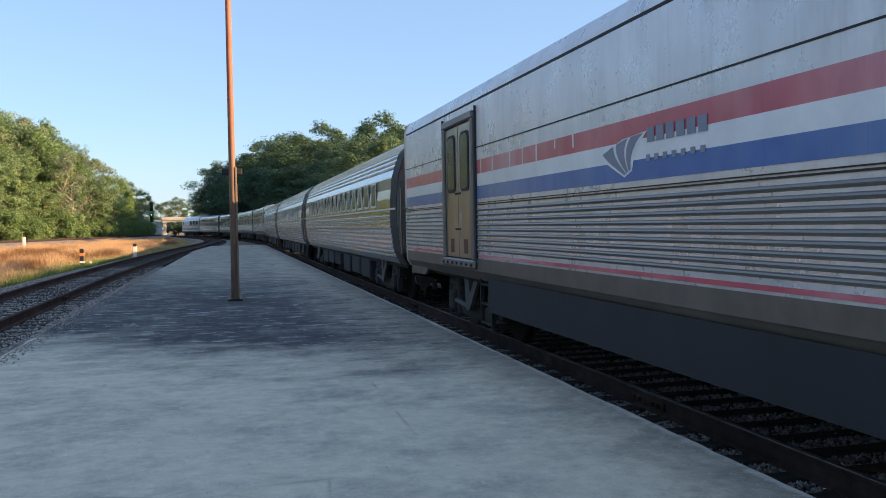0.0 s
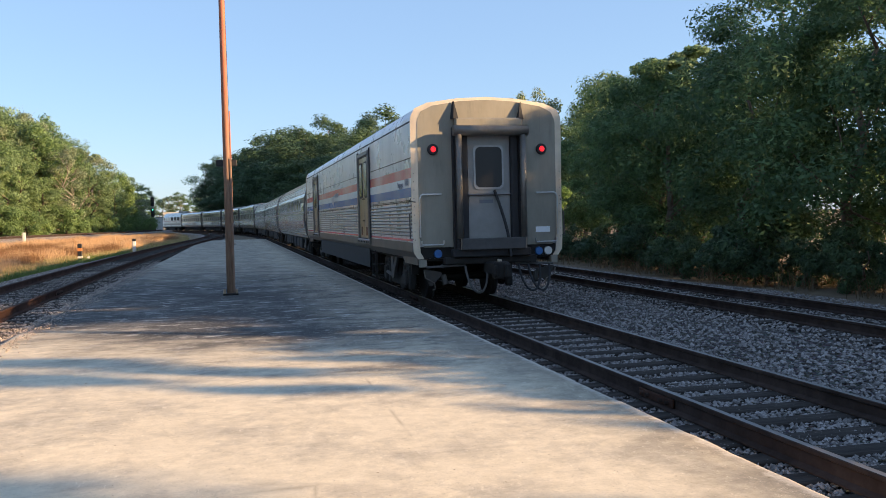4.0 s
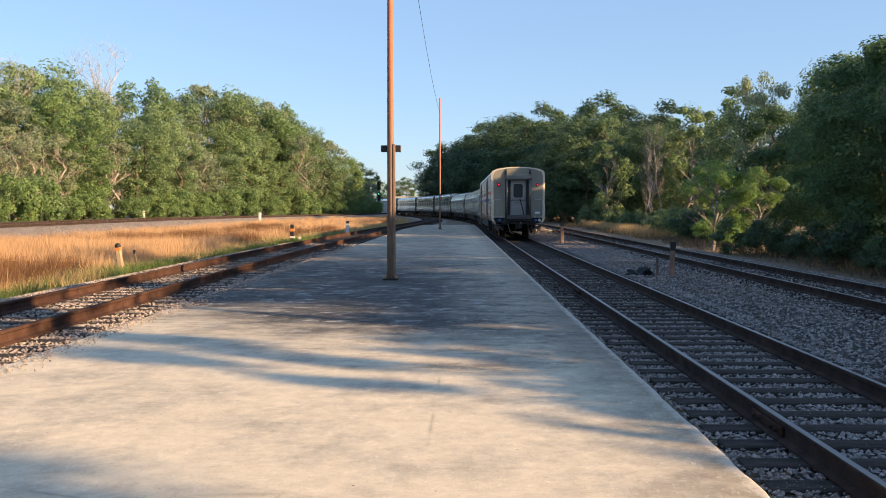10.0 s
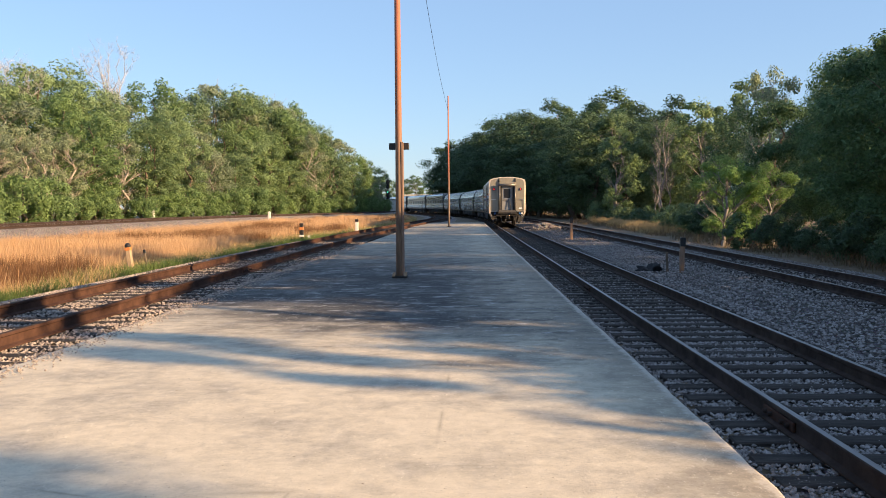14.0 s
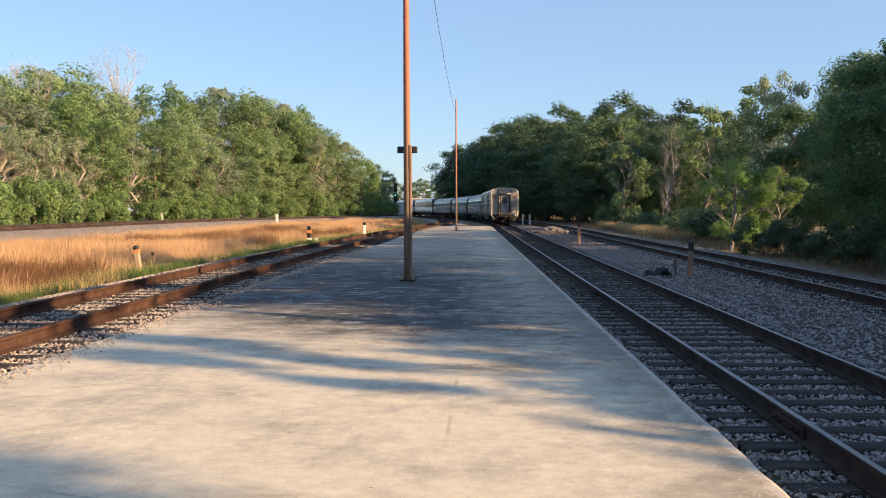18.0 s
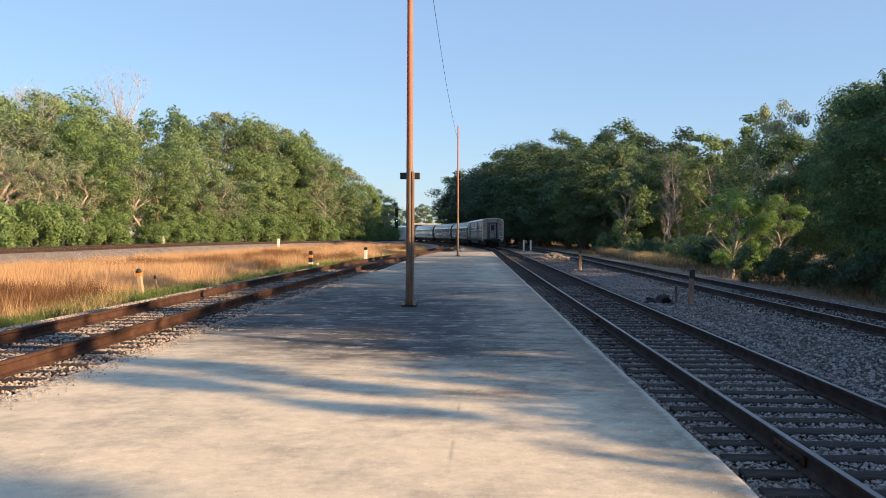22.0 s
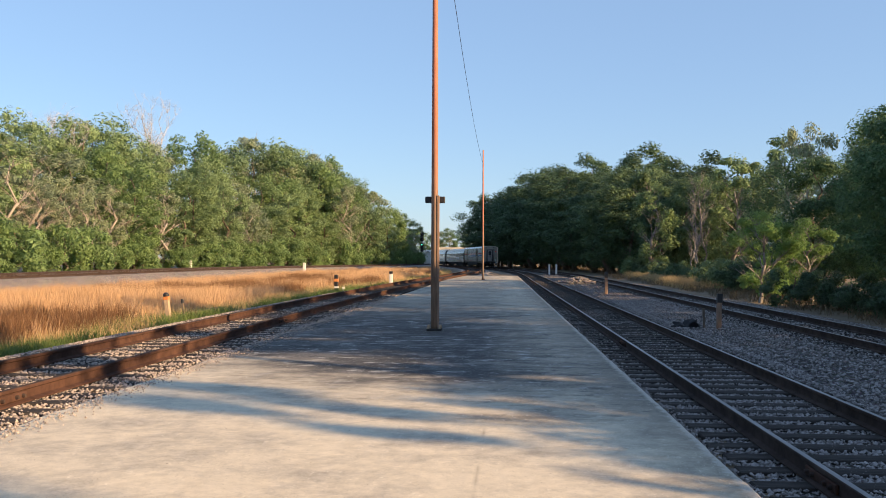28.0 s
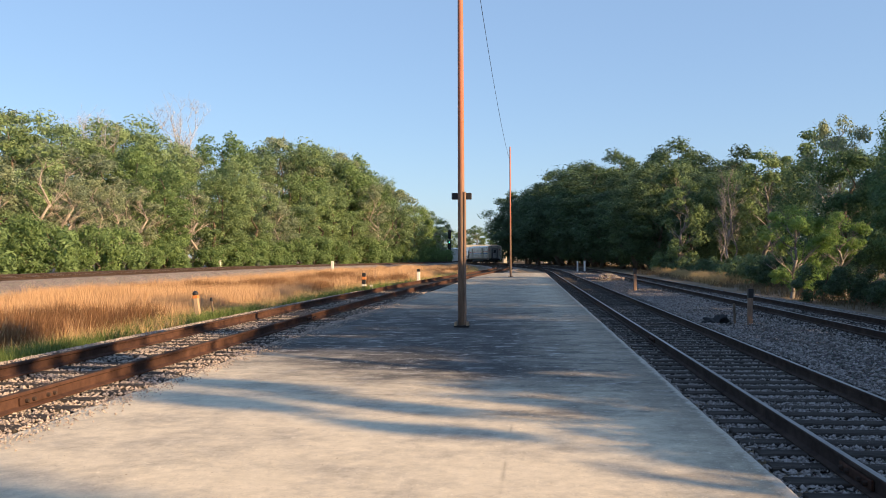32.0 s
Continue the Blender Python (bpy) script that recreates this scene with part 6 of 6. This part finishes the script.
def coach(name, label, profile, sleeper):
    """A stainless coach: ribbed flanks, a band of small windows, a ribbed roof."""
    car = thing(name, pose(0, 0, 0), label, "railway carriage", "departing train")
    bm = bmesh.new()
    sweep(bm, profile, [pose(0, -HALF, 0), pose(0, HALF, 0)])
    part("body_shell", bm, BODY_STEEL, car, "", False)
    x = 1.54 if sleeper else 1.575
    for side in (-1, 1):
        bm = bmesh.new()
        if sleeper:
            ribs(bm, side, -HALF + 0.15, HALF - 0.15, 1.35, 2.05, 0.10, x)
        else:
            half = [q for q in profile if q[0] * side > 0]
            profile_ribs(bm, half, 1.02, 2.12, 0.115, 0.032, -HALF + 0.75, HALF - 0.75)
        part("corrugation", bm, BODY_STEEL, car, "ribbed stainless side panel")
        bm = bmesh.new()
        side_strip(bm, side, -HALF + 0.78, HALF - 0.78, 2.20, 2.86, 0.006, x - (0 if sleeper else 0.030))
        part("window_band", bm, BAND, car, "dark grey-green window band")
        bm = bmesh.new()
        side_strip(bm, side, -HALF + 0.15, HALF - 0.15, 2.15, 2.19, 0.02, x)
        part("belt_rail", bm, STRIPE_WHITE, car)
        rows = ((2.27, 2.82),) if not sleeper else ((2.25, 2.75), (3.0, 3.3))
        n = 16
        for z0, z1 in rows:
            for i in range(n):
                y = -HALF + 3.0 + i * (2 * HALF - 6.0) / (n - 1)
                if sleeper and i % 2 and z0 < 2.9:
                    continue
                bm = bmesh.new()
                rounded(bm, side, side * (x + 0.002), y - 0.34, y + 0.34, z0 - 0.03, z1 + 0.03, 0.07, 0.012)
                w = part("window", bm, STRIPE_WHITE if not sleeper else RUBBER, car)
                bm = bmesh.new()
                rounded(bm, side, side * (x + 0.010), y - 0.29, y + 0.29, z0 + 0.02, z1 - 0.02, 0.05, 0.008)
                part("pane", bm, DARK_GLASS, w)
        for ye in (-HALF + 0.95, HALF - 0.95) if sleeper else ():
            bm = bmesh.new()
            side_strip(bm, side, ye - 0.42, ye + 0.42, 1.15, 3.05, 0.012, x - 0.02)
            d = part("vestibule_door", bm, STAINLESS_DULL, car)
            bm = bmesh.new()
            rounded(bm, side, side * (x - 0.005), ye - 0.2, ye + 0.2, 2.3, 2.8, 0.05, 0.012)
            part("door_window", bm, DARK_GLASS, d)
    if not sleeper:
        bm = bmesh.new()
        profile_ribs(bm, profile, 2.98, 4.0, 0.125, 0.034, -HALF + 0.75, HALF - 0.75)
        part("roof_ribs", bm, BRIGHT_STEEL, car, "ribbed bright stainless roof")
    for yy in (-7.0, -2.4, 2.4, 7.0):
        bm = bmesh.new()
        box(bm, -0.5, 0.5, yy - 0.8, yy + 0.8, (3.83 if not sleeper else 4.05), (3.96 if not sleeper else 4.2), 0.04)
        part("roof_vent", bm, STAINLESS_DULL, car)
    for way in (-1, 1):
        bm = bmesh.new()
        big = [(a * 1.006, 2.4 + (b - 2.4) * 1.006) for a, b in profile]
        sweep(bm, big, [pose(0, way * (HALF - 0.75), 0), pose(0, way * (HALF - 0.02), 0)])
        part("end_collar", bm, RUBBER, car, "dark end collar")
        bm = bmesh.new()
        rod(bm, (-1.5, way * (HALF + 0.05), 1.2), (-1.5, way * (HALF + 0.05), 2.6), 0.02)
        part("handrail", bm, STAINLESS, car)
        bm = bmesh.new()
        sweep(bm, [(-0.86, 1.0), (0.86, 1.0), (0.86, 3.45), (0.7, 3.6), (-0.7, 3.6), (-0.86, 3.45)], [pose(0, way * HALF, 0), pose(0, way * (HALF + 0.52), 0)])
        part("gangway_diaphragm", bm, RUBBER, car)
        bm = bmesh.new()
        box(bm, -0.12, 0.12, min(way * HALF, way * (HALF + 0.5)), max(way * HALF, way * (HALF + 0.5)), 0.68, 0.9)
        part("coupler", bm, RUST, car)
    for yb in (-8.0, 8.0):
        bogie(car, yb, UNDER)
    bm = bmesh.new()
    box(bm, -1.25, 1.25, -11.1, 11.1, 0.85, 0.98)
    part("underframe", bm, UNDER, car)
    rnd = random.Random(4)
    for yy in (-5.2, -3.3, -1.2, 1.2, 3.2, 5.1):
        bm = bmesh.new()
        box(bm, -1.3, 1.3, yy - 0.8, yy + 0.8, rnd.uniform(0.3, 0.45), 0.88, 0.04)
        part("equipment_box", bm, SKIRT if rnd.random() < 0.5 else UNDER, car)
    return car


def locomotive():
    car = thing("locomotive", pose(0, 0, 0), "pale silver diesel locomotive with sloping cab", "locomotive", "departing train")
    bm = bmesh.new()
    prof = [(-1.52, 1.15), (-1.52, 3.3), (-1.2, 4.0), (-0.6, 4.3), (0.6, 4.3), (1.2, 4.0), (1.52, 3.3), (1.52, 1.15)]
    n1 = [(-1.45, 1.15), (-1.45, 2.9), (-1.1, 3.5), (-0.55, 3.75), (0.55, 3.75), (1.1, 3.5), (1.45, 2.9), (1.45, 1.15)]
    n2 = [(-1.1, 1.15), (-1.1, 2.2), (-0.9, 2.4), (-0.5, 2.5), (0.5, 2.5), (0.9, 2.4), (1.1, 2.2), (1.1, 1.15)]
    rings = []
    for pr, y in ((prof, -10.4), (prof, 8.0), (n1, 9.0), (n2, 10.6)):
        rings.append([bm.verts.new((x, y, z)) for x, z in pr])
    for a, b in zip(rings, rings[1:]):
        for i in range(8):
            j = (i + 1) % 8
            bm.faces.new((a[i], a[j], b[j], b[i]))
    bm.faces.new(rings[0])
    bm.faces.new(rings[-1])
    bmesh.ops.recalc_face_normals(bm, faces=bm.faces)
    part("hood", bm, CAR_GREY, car)
    for side in (-1, 1):
        bm = bmesh.new()
        side_strip(bm, side, -10.3, 8, 1.5, 1.85, 0.01, 1.52)
        part("side_band", bm, STAINLESS_DULL, car)
        bm = bmesh.new()
        side_strip(bm, side, -10.3, 8, 2.36, 2.42, 0.01, 1.52)
        part("red_pinstripe", bm, RED, car)
        for yy in (-8, -4.8, -1.6):
            bm = bmesh.new()
            side_strip(bm, side, yy - 1.1, yy + 1.1, 2.55, 3.3, 0.02, 1.52)
            part("side_grille", bm, RUBBER, car)
        bm = bmesh.new()
        side_strip(bm, side, 6.3, 7.4, 2.6, 3.2, 0.02, 1.52)
        part("cab_window", bm, DARK_GLASS, car)
    bm = bmesh.new()
    box(bm, -0.9, 0.9, -9.5, -6.0, 4.28, 4.55, 0.05)
    part("radiator_housing", bm, STAINLESS_DULL, car)
    bm = bmesh.new()
    box(bm, -1.4, 1.4, -10.3, 9.8, 0.85, 1.15, 0.03)
    box(bm, -1.3, 1.3, -3.6, 3.6, 0.3, 0.9, 0.05)
    part("fuel_tank", bm, UNDER, car)
    for yb in (-6.6, 6.2):
        bogie(car, yb, UNDER)
    return car


def slim(car):
    for ob in car.children:
        ob.matrix_basis = Matrix.Diagonal((0.962, 1.0, 0.982, 1.0)) @ ob.matrix_basis
    return car


def build_train():
    cars = [(slim(baggage_car()), 0.0, 8.1)]
    am = slim(coach("coach", "stainless steel coach with ribbed sides and small windows", AM_PROFILE, False))
    cars.append((am, 1, 8.0))
    for k in (2, 3):
        cars.append((copy_thing(am, pose(0, 0, 0)), k, 8.0))
    sl = slim(coach("sleeping_car", "tall silver sleeping car with smooth roof", VIEW_PROFILE, True))
    cars.append((sl, 4, 8.0))
    for k in (5, 6, 7):
        cars.append((copy_thing(sl, pose(0, 0, 0)), k, 8.0))
    cars.append((slim(locomotive()), 7.95, 6.4))
    return cars


def rear_s(t):
    """Where along the line the tail of the train stands."""
    return -6.4 + 5.6 * t - 0.008 * t * t + 0.0008 * t ** 3 - 0.3 * math.exp(-((t - 2.7) / 0.9) ** 2)


TRAIN = build_train()


def car_pose(t, k, half):
    c = rear_s(t) + 11.6 + 23.9 * k
    ax, ay, _ = along(c - half)
    bx, by, _ = along(c + half)
    turn = math.degrees(math.atan2(-(bx - ax), by - ay))
    return pose((ax + bx) / 2, (ay + by) / 2, TOR, 0, 0, turn)


# ---- tracks ----
def on_sleeper(x, y):
    """Whether a spot lies on a sleeper of the platform's tracks."""
    for off, half in ((0.0, 1.32), (right_off(y), 1.32), (left_off(y), 1.32)):
        if abs(x - TRACK_X - off) < half:
            k = (y + 29.7) / 0.535
            return abs(k - round(k)) * 0.535 < 0.135
    return False


def near_stones():
    rnd = random.Random(8)
    for name, mat, label, spots in (
        ("loose_ballast", STONE, "loose grey ballast stones along the departure track", ((1.74, 5.0, 3.0, 15, 27000), (1.74, 5.2, 15, 34, 14000), (5.0, 11.5, 7, 46, 30000), (1.9, 10.5, 32, 105, 17000))),
        ("loose_pale_ballast", STONE_PALE, "loose pale ballast stones along the siding", ((-8.3, -4.36, 5.5, 20, 22000), (-8.2, -4.3, 20, 40, 11000), (1.69, 2.02, 3, 45, 4500))),
    ):
        v, f = [], []
        for x0, x1, y0, y1, n in spots:
            for _ in range(n):
                x, y = rnd.uniform(x0, x1), y0 + (y1 - y0) * rnd.random() ** 1.4
                if on_sleeper(x, y) and rnd.random() < 0.3:
                    continue
                add_stone(v, f, (x, y, ground_z(x, y) + (0.020 if 0 < x < 5 else 0.03)), rnd.uniform(0.014, 0.030) * (1.35 if x > 5 else 1.0), rnd)
        tagged(pieces(name, v, f, mat), label, "ballast", "", "stuff")
    # gravel kicked up onto the platform's edge
    v, f = [], []
    for _ in range(2600):
        y = 3 + 30 * rnd.random() ** 1.5
        x = edge_left(y) + 0.08 + abs(rnd.gauss(0, 0.13))
        add_stone(v, f, (x, y, 0.012), rnd.uniform(0.006, 0.017), rnd)
    tagged(pieces("spilled_gravel", v, f, STONE_PALE), "pale gravel spilled along the concrete platform's edge", "gravel", "", "stuff")


near_stones()
track("track_departure", zero_off, TOR, -30, 400, RUST, "dark rusty track with worn rails on timber sleepers", 110, STEEL_TOP)
track("track_right", right_off, TOR, -30, 330, RUST, "dark rusty second track below the trees", 100, STEEL_TOP)
track("track_siding", left_off, 0.15, -30, 300, RUST_BRIGHT, "orange rusted siding track beside the platform", 90, RUST)
track("track_main_near", main_off, 0.42, -40, 330, RUST, "raised main line track beyond the field", -100, STEEL_TOP)
track("track_main_far", main2_off, 0.42, -40, 330, RUST, "raised main line track before the wood", -100, STEEL_TOP)


def joint_bars():
    """Bolted joint bars on the rails nearest the platform."""
    for x, y, z, side in ((-5.178, 8.95, -0.022, 1), (-5.178, 20.84, -0.022, 1), (2.6975, 7.6, -0.372, -1), (2.6975, 19.5, -0.372, -1)):
        bar = thing("joint_bar", pose(x, y, z), "rusty bolted joint bar fixed to the rail", "rail joint", "rail joints")
        bm = bmesh.new()
        a, b = side * 0.014, side * 0.042
        box(bm, min(a, b), max(a, b), -0.36, 0.36, 0.035, 0.12, 0.008)
        part("plate", bm, RUST_BRIGHT, bar)
        for dy in (-0.27, -0.14, 0.14, 0.27):
            bm = bmesh.new()
            rod(bm, (b, dy, 0.08), (b + side * 0.035, dy, 0.08), 0.022, 0.02, 6)
            part("bolt", bm, RUST, bar)


joint_bars()


def motions():
    times = [0.5 * i for i in range(65)]
    for car, k, half in TRAIN:
        walk(car, [(t, car_pose(t, k, half)) for t in times])


motions()
